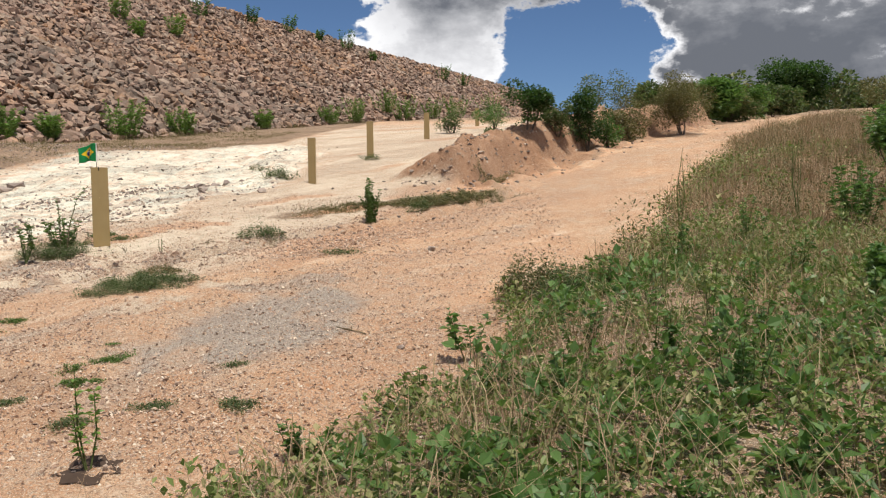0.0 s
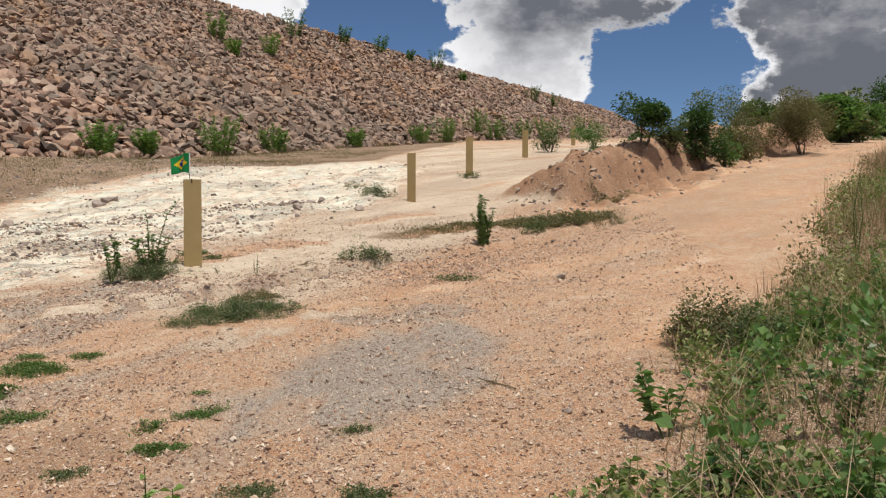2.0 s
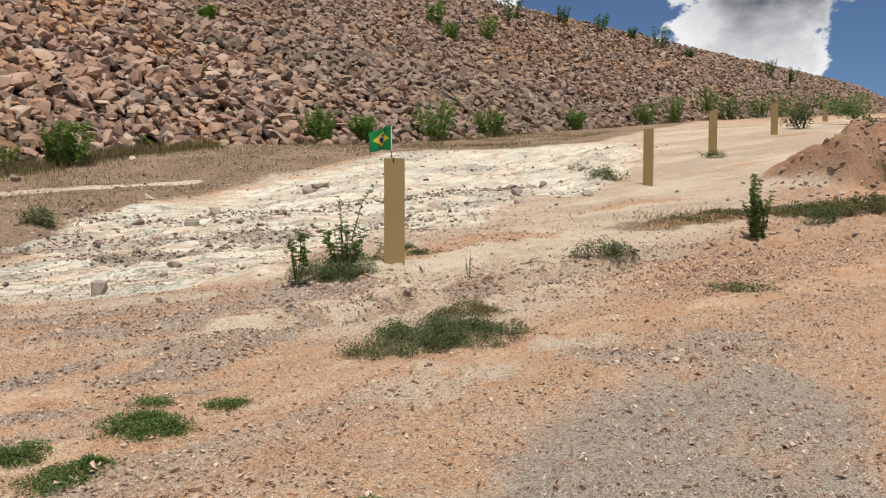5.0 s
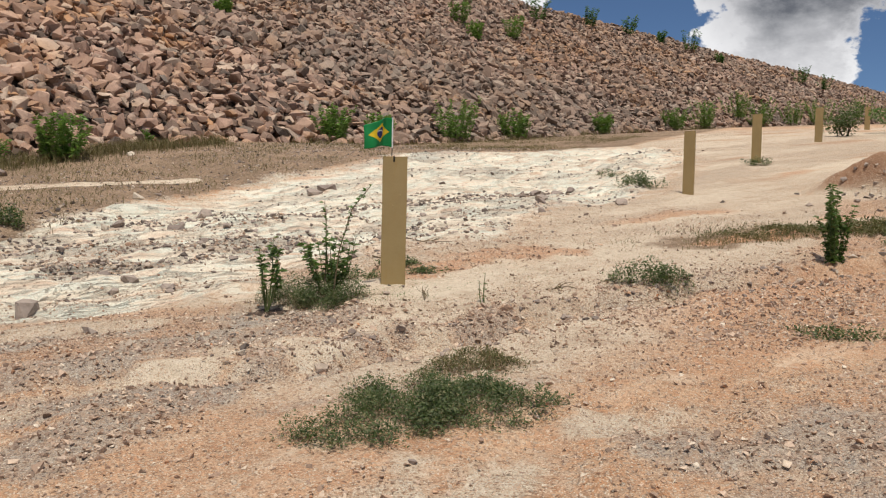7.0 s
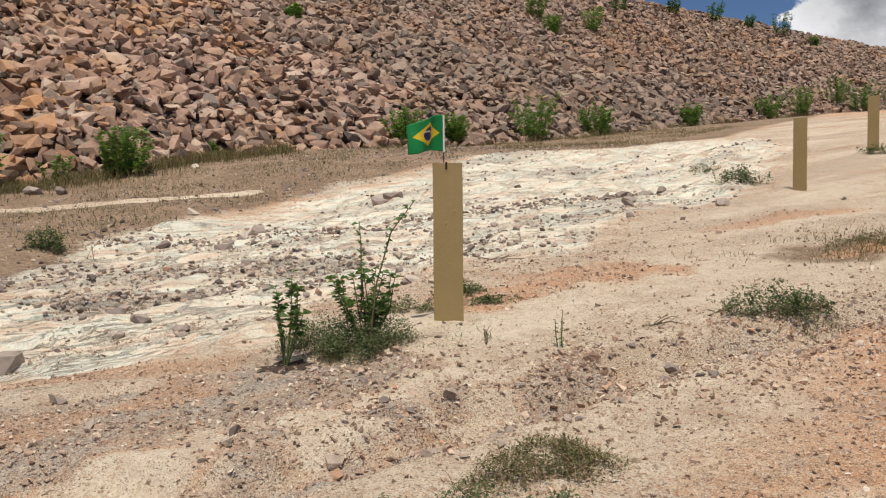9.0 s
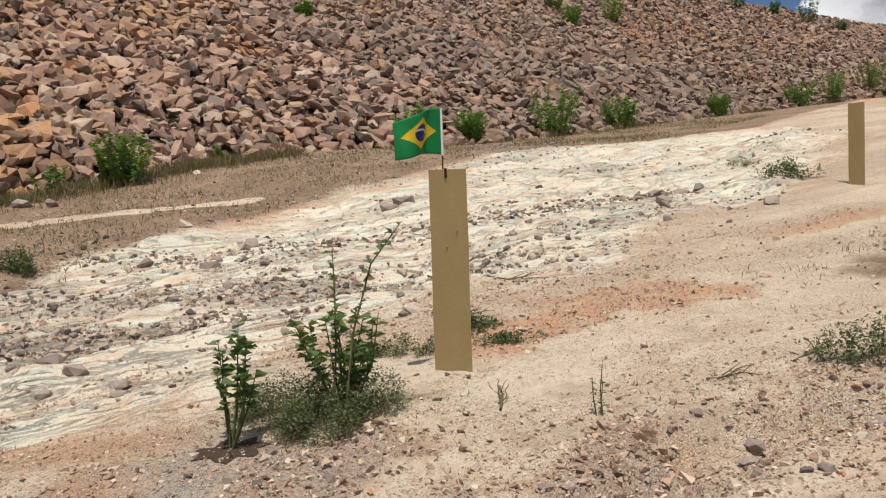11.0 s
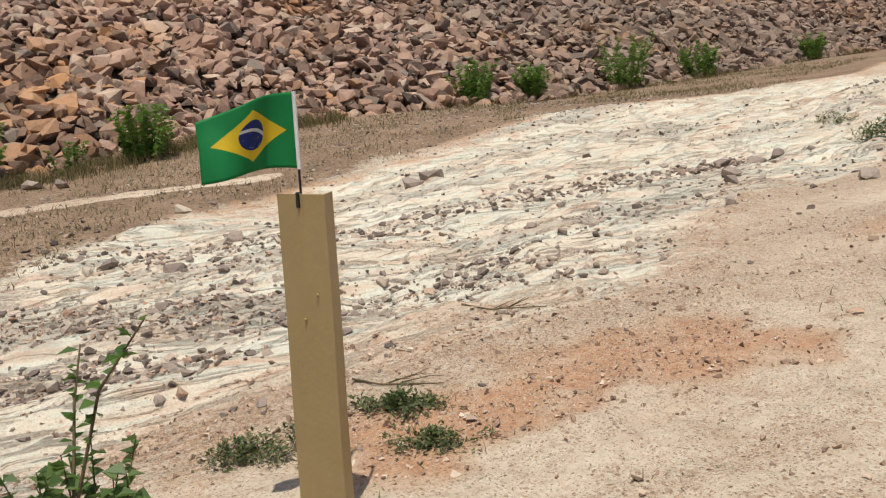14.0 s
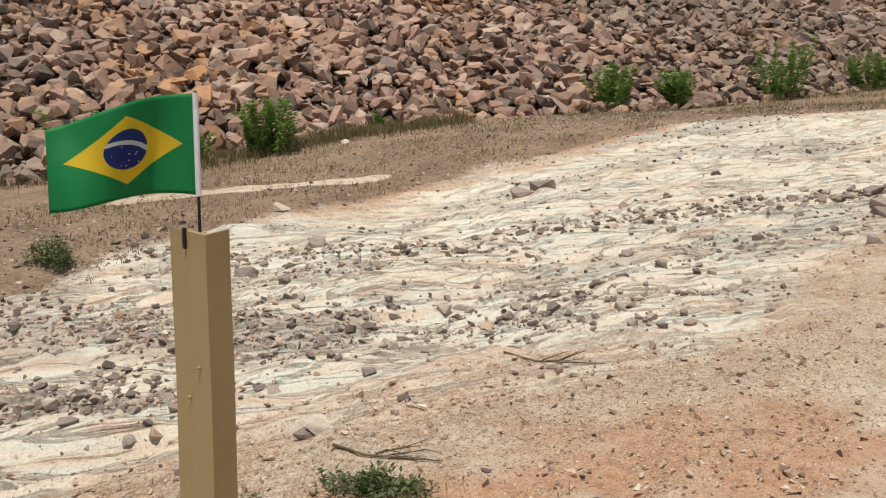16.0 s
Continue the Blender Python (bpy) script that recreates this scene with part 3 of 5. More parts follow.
def zones(x, y):
    """How far each kind of earth covers a place."""
    left, right = np.interp(y, *WHITE_L), np.interp(y, *WHITE_R)
    across, along = .877 * x - .48 * y, .48 * x + .877 * y
    white = step(-1.0, 1.0, x - left + .7 * rough(x * 1.5, y * .5, 1.4, 23)) * step(1.2, -1.0, x - right + .8 * rough(x * 1.5, y * .5, 1.6, 25)) * step(7.0, 11, y) * step(37, 33, y)
    brown = step(.6, -.6, x - left) * step(9, 13, y)
    gx, gy = x + 1.0 - (y - 7) * .12, y - 6.9
    grey = step(1.15, .6, np.sqrt((gx / .9) ** 2 + (gy / 2.3) ** 2) + .3 * rough(x * 1.4, y * .7, .8, 5)) * (1 - .5 * step(.3, .7, rough(x * 1.5, y * .5, .7, 7)))
    d, s = near_line(x, y, [(-9.5, 6.6), (-7.2, 8.4), (-5.4, 10.0)])
    grey = np.maximum(grey, .75 * step(1.0, .3, np.abs(d) + .35 * rough(x, y, .6, 8)))
    grey = np.maximum(grey, white * .5 * step(.25, .6, rough(across * 2.0, along * .5, 1.5, 15) + .3 * step(-7.5, -10, x) * step(20, 15, y)))
    d, s = near_line(x, y, [(-5.2, 12.8), (-4.75, 13.8), (-4.25, 14.7)])
    red = 1.1 * step(.7, .2, np.abs(d) + .3 * rough(x, y, .4, 9, 3))
    d, s = near_line(x, y, [(-9.2, 8.0), (-7.2, 9.6), (-5.9, 10.6)])
    red = np.maximum(red, .8 * step(.4, .12, np.abs(d)))
    d, s = near_line(x, y, [(-2.0, 4.2), (-.4, 4.4), (.3, 5.6)])
    red = np.maximum(red, .8 * step(1.1, .3, np.abs(d) + .5 * rough(x, y, .7, 19)))
    d, s = near_line(x, y, [(-.9, 4.3), (.2, 4.9), (.9, 6.0), (1.1, 7.2)])
    red = np.maximum(red, .9 * step(.9, .1, np.abs(d) + .5 * rough(x, y, .6, 69, 3)))
    d, s = near_line(x, y, [(-1.6, 13.4), (0, 15.0), (1.8, 18)])
    red = np.maximum(red, .7 * step(.9, .2, np.abs(d - .5) + .3 * rough(x, y, .8, 29)))
    d, s = near_line(x, y, RIDGE)
    red = np.maximum(red, .85 * step(2.2, 1.0, np.abs(d + .3) + .5 * rough(x, y, .8, 39)) * step(0, .04, s))
    d, s = near_line(x, y, VERGE)
    verge = step(-.1, .5, d + .25 * rough(x, y, .8, 3))
    far = step(60, 90, y)
    d, s = near_line(x, y, [(-18.2, 16.6), (-17.1, 18.1), (-15.2, 20.9)])
    strip = step(.55, .2, np.abs(d) + .15 * rough(x, y, .6, 107))
    brown = brown * (1 - strip)
    d, s = near_line(x, y, RIDGE)
    brown = np.maximum(brown, .6 * step(1.4, .8, np.abs(d - .1) * .7 + .5 * rough(x, y, .6, 49)) * step(0, .04, s))
    cut = step(2.0, .9, np.abs(d + .35) + .45 * rough(x, y, .7, 57, 3)) * step(-.01, .04, s)
    band = rough(x * .83 - y * .55, (x * .55 + y * .83) * .16, .75, 91, 3)
    open_ground = (1 - white) * (1 - brown) * step(75, 50, y)
    bands = 0 * x
    side = step(-1.0, -2.5, x + (12 - y) * .25)
    grey = np.maximum(grey, open_ground * step(-.05, .3, band) * (.2 + .62 * side * step(13, 10.5, y)))
    for line, wide in (([(-6.3, 7.6), (-5.3, 9.1), (-4.75, 10.1), (-4.5, 11.2)], .42), ([(-4.5, 6.7), (-4.2, 7.9), (-4.35, 9.2), (-3.9, 10.3), (-3.3, 11.8)], .36), ([(-1.9, 8.4), (-1.2, 8.9), (-.5, 9.4)], .5), ([(-12, 13.2), (-9.1, 14.05), (-7.6, 15.0)], .7), ([(-9.4, 11.6), (-8.1, 12.7), (-7.3, 13.4)], .5)):
        d, s = near_line(x, y, line)
        grit = step(wide, wide * .35, np.abs(d) + .22 * rough(x, y, .35, 113, 3)) * step(0, .08, s) * step(1, .92, s)
        grey = np.maximum(grey, .68 * grit)
        bands = np.maximum(bands, grit)
    litter = step(.0, .4, rough(across, along * .6, .34, 101, 3)) * step(9.5, 11, y) * step(21, 17, y) * step(-7, -5.2, x) * step(1.2, -.2, x - (y - 14) * .35)
    brown = np.maximum(brown, (.18 + .24 * step(13, 11.5, y)) * litter * (1 - white))
    d, s = near_line(x, y, [(-2.6, 15.9), (-.8, 17.2), (1.4, 19.4)])
    brown = np.maximum(brown, .72 * step(1.0, .3, np.abs(d) + .5 * rough(x, y, .7, 67, 3)))
    d, s = near_line(x, y, [(-4.4, 4.9), (-3.0, 4.8), (-1.2, 4.5), (-.1, 4.1)])
    leafy = step(.8, .25, np.abs(d) + .45 * rough(x, y, .5, 37, 3))
    brown, red, grey = np.maximum(brown, .6 * leafy), np.maximum(red * (1 - .3 * leafy), .35 * leafy), grey * (1 - .6 * leafy)
    slab = step(1.1, .8, np.hypot((x + 2.33) / .34, (y - 10.8) / .26) + .25 * rough(x, y, .3, 103))
    sand = np.maximum(strip, open_ground * slab) + open_ground * np.maximum(step(.0, -.7, band) * (.3 + .5 * side), 1.1 * side * step(7.5, 9.5, y)) * (1 - .8 * bands)
    red = np.maximum(red, open_ground * .85 * step(-3.5, -1.6, x + (y - 12) * .3) * step(.2, .6, rough(x * .83 - y * .55, (x * .55 + y * .83) * .3, 1.3, 97, 3)))
    # smears of clean washed sand, and a reddish one between them
    for line, broad in (([(-7.4, 8.3), (-6.6, 9.3), (-6.3, 10.2), (-6.0, 11.2)], .42), ([(-5.0, 7.2), (-4.85, 8.0), (-4.75, 8.9), (-4.2, 9.55), (-3.95, 10.1), (-3.6, 11.2)], .27), ([(-3.1, 9.9), (-2.9, 10.2), (-2.65, 11.1)], .3), ([(-2.6, 7.0), (-2.2, 8.2), (-1.9, 9.3)], .3)):
        d, s = near_line(x, y, line)
        smear = step(broad, broad * .3, np.abs(d) + .28 * rough(x, y, .4, 121, 3)) * step(0, .12, s) * step(1, .88, s)
        sand, grey, bands = np.maximum(sand, 1.15 * smear), grey * (1 - .9 * smear), bands * (1 - .8 * smear)
    d, s = near_line(x, y, [(-6.9, 7.6), (-5.9, 8.8), (-5.75, 9.5), (-5.45, 10.4)])
    streak = step(.3, .08, np.abs(d) + .2 * rough(x, y, .35, 123, 3)) * step(0, .1, s) * step(1, .85, s)
    red, grey = np.maximum(red, streak), grey * (1 - .7 * streak)
    return {"white": white, "brown": brown, "grey": grey, "red": red, "verge": np.maximum(verge, far), "sand": sand, "gravel": np.clip(.5 + .35 * rough(x, y, 1.6, 11) + .5 * band + .4 * bands, 0, 1), "bands": bands, "cut": cut}


def relief(x, y):
    """The ground's height with its unevenness."""
    h = height(x, y)
    w = zones(x, y)["white"]
    h = h + .035 * rough(x, y, 2.6, 1) + .022 * rough(x, y, .6, 2, 3) * step(34, 26, y) + .012 * rough(x, y, .22, 4, 2) * step(25, 20, y) * step(-18, -14, x)
    across, along = .877 * x - .48 * y, .48 * x + .877 * y
    lam = rough(across + .35 * rough(x, y, 1.2, 6), along * .26, .62, 12, 3)
    stairs = np.floor(lam * 3.5) / 3.5 + step(.72, 1.0, lam * 3.5 - np.floor(lam * 3.5)) / 3.5
    fine = rough(across + .2 * rough(x, y, .6, 16), along * .34, .3, 18, 3) * 2.6
    ledges = np.floor(fine) + step(.6, 1.0, fine - np.floor(fine))
    h = h + w * (.13 * stairs + .011 * ledges + .03 * rough(across * 1.6, along * .45, .3, 14, 2))
    crumbs = np.maximum(0, rough(x, y, .17, 33, 2)) * step(.0, .5, rough(x, y, 1.1, 35, 2))
    h = h + .045 * crumbs * (1 - w) * step(22, 17, y) * step(-10, -7, x) * step(2.4, 1.4, x)
    d, s = near_line(x, y, RIDGE)
    return h + .34 * rough(x, y, .8, 31, 5) * step(2.4, .3, np.abs(d)) * step(0, .06, s)


def axis_lines(stretches, far, grow=1.25):
    """Grid lines: even stretches (from, to, gap), then gaps that grow to the horizon on both sides."""
    inner = np.concatenate([np.arange(lo, hi - gap * .5, gap) for lo, hi, gap in stretches] + [[stretches[-1][1]]])
    sides = []
    for gap in (stretches[0][2], stretches[-1][2]):
        out = [gap * grow]
        while out[-1] < far:
            out.append(out[-1] + (out[-1] - (out[-2] if len(out) > 1 else 0)) * grow)
        sides.append(np.array(out))
    return np.concatenate([inner[0] - sides[0][::-1], inner, inner[-1] + sides[1]])


def build_ground():
    gx = axis_lines(((-21, -13.5, .17), (-13.5, -9, .075), (-9, 2.6, .055), (2.6, 13, .2)), 1500)
    gy = axis_lines(((-5, 3.2, .3), (3.2, 17, .058), (17, 24, .085), (24, 50, .22)), 1500)
    x, y = np.meshgrid(gx, gy)
    x, y = x.ravel(), y.ravel()
    z = relief(x, y)
    inside = bank(x, y) - z
    z = np.where((inside > .6) & (y < 200), z - np.minimum(inside - .6, .8), z)
    w, hgt = len(gx), len(gy)
    i = (np.arange(hgt - 1)[:, None] * w + np.arange(w - 1)[None]).ravel()
    ob = piece("ground", np.stack([x, y, z], 1), np.stack([i, i + 1, i + w + 1, i + w], 1), EARTH, smooth=True)
    tagged(ob, "pale pinkish gravel track and eroded whitish clay ground", "ground", kind="structure")
    for name, values in zones(x, y).items():
        a = ob.data.attributes.new(name, "FLOAT", "POINT")
        a.data.foreach_set("value", values.astype(np.float32))
    return ob


build_ground()


# ---- rock-faced embankment ----
def foot_of(u):
    """How far up the slope's plane the ground meets it, at a distance along."""
    v = np.linspace(10, 66, 561)
    x, y = u * BANK_ALONG[0] + v * BANK_UP[0], u * BANK_ALONG[1] + v * BANK_UP[1]
    over = bank(x, y) - height(x, y)
    k = np.argmax(over > 0)
    return v[k] if over[k] > 0 else 66.0


def build_bank():
    us = np.arange(-30, 172, 2.0)
    crest_v = (CREST - BANK_AT) / BANK_SLOPE + .018 * (us - 75)
    ts = np.linspace(0, 1, 40)
    verts, foot = [], {}
    for u, top in zip(us, crest_v):
        f = foot[u] = min(foot_of(u) - 1.2, top - .5)
        for t in ts:
            v = f + (top - f) * t
            verts.append((u * BANK_ALONG[0] + v * BANK_UP[0], u * BANK_ALONG[1] + v * BANK_UP[1], BANK_AT + BANK_SLOPE * v - .32))
        v = top + 9
        verts.append((u * BANK_ALONG[0] + v * BANK_UP[0], u * BANK_ALONG[1] + v * BANK_UP[1], BANK_AT + BANK_SLOPE * top - .3))
    w = len(ts) + 1
    i = (np.arange(len(us) - 1)[:, None] * w + np.arange(w - 1)[None]).ravel()
    # sheet behind the stones, coloured dark as the shaded gaps
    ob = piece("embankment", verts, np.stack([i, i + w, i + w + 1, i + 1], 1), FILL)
    tagged(ob, "long embankment faced with pinkish-brown broken quarry stone", "embankment", kind="structure")
    # stones on a jittered net, smaller ones between
    normal = np.array([-BANK_SLOPE * BANK_UP[0], -BANK_SLOPE * BANK_UP[1], 1])
    normal /= np.linalg.norm(normal)
    spots = []
    for gap, lo, hi, lift in ((.46, .40, 1.08, .05), (.5, .26, .60, .13), (.62, .14, .30, .10)):
        u, v = np.meshgrid(np.arange(-24, 164, gap), np.arange(20, crest_v.max() + .2, gap * .86))
        u, v = u.ravel() + rng.uniform(-.5, .5, u.size) * gap, v.ravel() + rng.uniform(-.5, .5, u.size) * gap
        f = np.interp(u, us, [foot[k] + 1.2 for k in us])
        keep = (v > f - .25 + .35 * rough(u, v, 1.5, 41)) & (v < np.interp(u, us, crest_v) + .2)
        near = np.hypot(u - 12, v - 24)
        if gap > .48:
            keep &= near < 62
        if gap > .6:
            keep &= near < 40
        u, v = u[keep], v[keep]
        size = lo + (hi - lo) * rng.beta(1.4, 2.6, len(u))
        at = np.stack([u * BANK_ALONG[0] + v * BANK_UP[0], u * BANK_ALONG[1] + v * BANK_UP[1], BANK_AT + BANK_SLOPE * v], 1)
        at += normal * (rng.uniform(-.15, .15, len(u)) + lift * .4 + .10 * rough(u, v, 2.2, 43))[:, None]
        spots.append((at, size))
    at, size = np.concatenate([s[0] for s in spots]), np.concatenate([s[1] for s in spots])
    # the lowest stones beside the track stand as pieces of their own
    v = at[:, 0] * BANK_UP[0] + at[:, 1] * BANK_UP[1]
    u = at[:, 0] * BANK_ALONG[0] + at[:, 1] * BANK_ALONG[1]
    own = (u > 10) & (u < 26) & (size > .5) & (v < np.interp(u, us, [foot[k] + 1.2 for k in us]) + 6.5)
    own &= np.cumsum(own) <= 300
    t = turns(len(at), .48, normal)
    far = ~own & ((np.hypot(u - 12, v - 24) > 42) | (size < .3))
    own_or_far = own | far
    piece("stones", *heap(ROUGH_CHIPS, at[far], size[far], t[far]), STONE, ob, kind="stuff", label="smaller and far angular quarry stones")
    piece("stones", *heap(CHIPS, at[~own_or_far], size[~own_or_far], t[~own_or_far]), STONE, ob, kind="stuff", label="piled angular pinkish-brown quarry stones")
    shapes = [mesh_of("stone", v_, f_, STONE_ONE) for v_, f_ in CHIPS]
    for k in np.nonzero(own)[0]:
        s = new("stone", shapes[k % len(shapes)])
        s.parent = ob
        s.matrix_world = Matrix.Translation(at[k]) @ Matrix(t[k].tolist()).to_4x4() @ Matrix.Diagonal((size[k],) * 3 + (1,))


build_bank()


# ---- posts and flag ----
def angle_post(x, y, tall, turn, label, sink=.08):
    """A folded steel angle whose ridge faces the track: one broad leg, one narrow."""
    post = base("marker_post", x, y, label, "post", "row of ochre posts", turn)
    t = .014
    a, r, b = Vector((0, 0)), Vector((.276, -.114)), Vector((.247, 0))
    broad = None
    for name, p, q in (("broad_leg", a, r), ("narrow_leg", b, r)):
        inward = (q - p).orthogonal().normalized() * t
        if inward.dot(Vector((.1, .06)) - (p + q) / 2) < 0:
            inward = -inward
        pts = [p, q, q + Vector((-.010, .016)), p + inward]
        bm = bmesh.new()
        rows = []
        for k in range(7):
            z = -sink + (tall + sink) * k / 6
            bow = .001 * math.sin(k * 1.7 + x)
            edge = [(.006, -.004, 0, 0)[c] * (k == 6) for c in range(4)]
            rows.append([bm.verts.new((c.x + bow, c.y + bow, z + edge[n])) for n, c in enumerate(pts)])
        for lo, hi in zip(rows[:-1], rows[1:]):
            for k in range(4):
                bm.faces.new((lo[k], lo[(k + 1) % 4], hi[(k + 1) % 4], hi[k]))
        bm.faces.new(rows[-1])
        bm.faces.new(rows[0][::-1])
        bmesh.ops.recalc_face_normals(bm, faces=bm.faces)
        leg = part(name, bm, PAINT, post)
        broad = leg if name == "broad_leg" else broad
    for px, py, pz in ((.12, -.0555, .62), (.20, -.0885, .70)):
        bm = bmesh.new()
        bmesh.ops.create_cone(bm, cap_ends=True, segments=8, radius1=.007, radius2=.005, depth=.008)
        bmesh.ops.transform(bm, matrix=Matrix.Translation((px, py, pz * tall)) @ Euler((radians(90), 0, radians(-22))).to_matrix().to_4x4(), verts=bm.verts)
        part("bolt_head", bm, PAINT, broad)
    return post


first = angle_post(-5.078, 12.15, 1.262, 14.5, "ochre-painted steel angle post carrying a small flag")
bm = bmesh.new()
bmesh.ops.create_cube(bm, size=1, matrix=Matrix.Translation((.128, -.058, 1.242)) @ Euler((0, 0, radians(-22))).to_matrix().to_4x4() @ Matrix.Diagonal((.016, .012, .06, 1)))
bmesh.ops.bevel(bm, geom=bm.edges[:], offset=.003, segments=1, affect="EDGES")
part("clip", bm, ROD, first, "dark rusty clip at the top edge")
for px, py, tall, turn in ((-3.63, 22.38, 1.24, -14), (-2.76, 28.45, 1.26, -10), (-1.30, 37.4, 1.2, -8), (1.0, 55.0, 1.2, -6)):
    angle_post(px, py, tall, turn, "ochre-painted steel angle post standing in pale ground")


def build_flag():
    fx, fy = -5.007, 12.208
    z0 = float(height(-5.078, 12.15)) + 1.262
    flag = new("hand_flag")
    flag.matrix_world = pose(fx, fy, z0)
    tagged(flag, "small green and yellow national flag blowing on a thin rod", "flag")
    v, f = tube([(0, 0, -.12), (0, 0, .0), (0, 0, .40)], [.005, .005, .0045], 8)
    rod = piece("rod", v, f, ROD, flag, "thin black rod", True)
    v, f = tube([(0, 0, .095), (0, 0, .24), (0, 0, .395)], [.0085, .0088, .0085], 10)
    piece("sleeve", v, f, SLEEVE, rod, "white plastic sleeve", True)
    nu, nv, wide, tall = 46, 26, .40, .295
    verts, uvs = [], []
    for j in range(nv):
        for i in range(nu):
            s, t = i / (nu - 1), j / (nv - 1)
            out = s * wide
            wave = .034 * math.sin(s * 6.5 + t * 1.2) * min(1, s * 3) + .012 * math.sin(s * 13 - t * 3) * s
            drop = .062 * s ** 1.4 - .010 * math.sin(s * 5)
            ax, ay = -.22 * out - .975 * wave, -.975 * out + .22 * wave
            verts.append((ax, ay, .098 + t * tall * (1 - .20 * s) + .03 * s - drop + .012 * s * math.sin(t * 5)))
            uvs.append((1 - s, t))
    i = (np.arange(nv - 1)[:, None] * nu + np.arange(nu - 1)[None]).ravel()
    faces = np.stack([i, i + 1, i + nu + 1, i + nu], 1)
    ob = piece("cloth", verts, faces, FLAG, flag, "green cloth with yellow lozenge and blue disc", True)
    layer = ob.data.uv_layers.new(name="cloth")
    idx = np.zeros(len(ob.data.loops), np.int32)
    ob.data.loops.foreach_get("vertex_index", idx)
    layer.data.foreach_set("uv", np.array(uvs, np.float32)[idx].ravel())
    ob.modifiers.new("thick", "SOLIDIFY").thickness = .0008


build_flag()


# ---- loose stones and gravel ----
def loose_rock(x, y, size, seed, flat=.75, sink=.22):
    v, f = chip(seed, flat, 14)
    low = v[:, 2].min()
    ob = piece("rock", v * size, f, WASHED)
    tagged(ob, ROCK_LABELS[seed % 3], "rock", "loose rocks on the clay")
    ob.matrix_world = pose(x, y, float(relief(np.array([x]), np.array([y]))[0]) - low * size * (1 - sink * 2), rng.uniform(-8, 8), rng.uniform(-8, 8), rng.uniform(0, 360))


ROCK_LABELS = ("angular brown-grey rock lying on pale clay", "weathered reddish rock resting on eroded ground", "grey broken rock on whitish clay")
ROCKS = [(-11.64, 21.17, 0.47), (-6.42, 18.69, 0.2), (-6.6, 19.19, 0.11), (-6.55, 18.43, 0.17), (-6.98, 18.68, 0.15), (-6.79, 17.52, 0.17), (-6.76, 17.34,
    0.11), (-5.79, 17.13, 0.12), (-5.99, 17.35, 0.09), (-5.94, 16.76, 0.09), (-5.67, 16.03, 0.1), (-5.59, 15.63, 0.1), (-5.44, 16.34, 0.08), (-7.57, 15,
    0.14), (-7.53, 14.83, 0.12), (-6.67, 14.13, 0.12), (-6, 13.3, 0.19), (-5.94, 13.83, 0.06), (-5.96, 13.73, 0.05), (-7.01, 14.1, 0.1), (-7.69, 19.16,
    0.15), (-7.19, 17.59, 0.15), (-7.29, 17.65, 0.09), (-7.35, 16.27, 0.14), (-7.88, 15.93, 0.12), (-9.49, 16.2, 0.18), (-5.56, 19.02, 0.19), (-5.97,
    20.37, 0.23), (-6.12, 19.84, 0.16), (-6.15, 20.91, 0.34)]
ROCKS_BY_CHANNEL = [(-6.6, 21.94, 0.35), (-6.09, 22.79, 0.33), (-6.24, 22.31, 0.36), (-4.46, 20.51, 0.3), (-9.1, 22.67, 0.24), (-5.85, 19.18, 0.16), (-6.57, 18.92,
    0.19), (-6.96, 11.23, 0.18), (-7.55, 11.31, 0.22), (-9.12, 14.33, 0.22), (-8.19, 12.78, 0.17), (-7.06, 12.02, 0.1), (-6.03, 13.24, 0.14), (-9.54,
    15.38, 0.17), (-9.4, 13.96, 0.2), (-8.11, 11.51, 0.27), (-11.32, 17, 0.37), (-10.87, 15.75, 0.35), (-11.98, 15.63, 0.34), (-12.08, 15.39, 0.28),
    (-11.58, 21.61, 0.55), (-9.83, 12.4, 0.28), (-7.45, 10.99, 0.17), (-7.57, 10.02, 0.41), (-6.83, 11.09, 0.11), (-9.44, 12.06, 0.2), (-9.09, 14.24,
    0.16), (-2.65, 7.92, 0.05), (-3.99, 7.78, 0.05), (-19.44, 23.54, 0.33), (-14.13, 18.31, 0.4), (-20.1, 18.97, 0.53), (-19.42, 19.28, 0.43), (0.39,
    11.5, 0.19), (0.44, 5.9, 0.09)]
for k, (rx, ry, rs) in enumerate(ROCKS + ROCKS_BY_CHANNEL):
    loose_rock(rx, ry, rs * .82, 500 + k, .6)


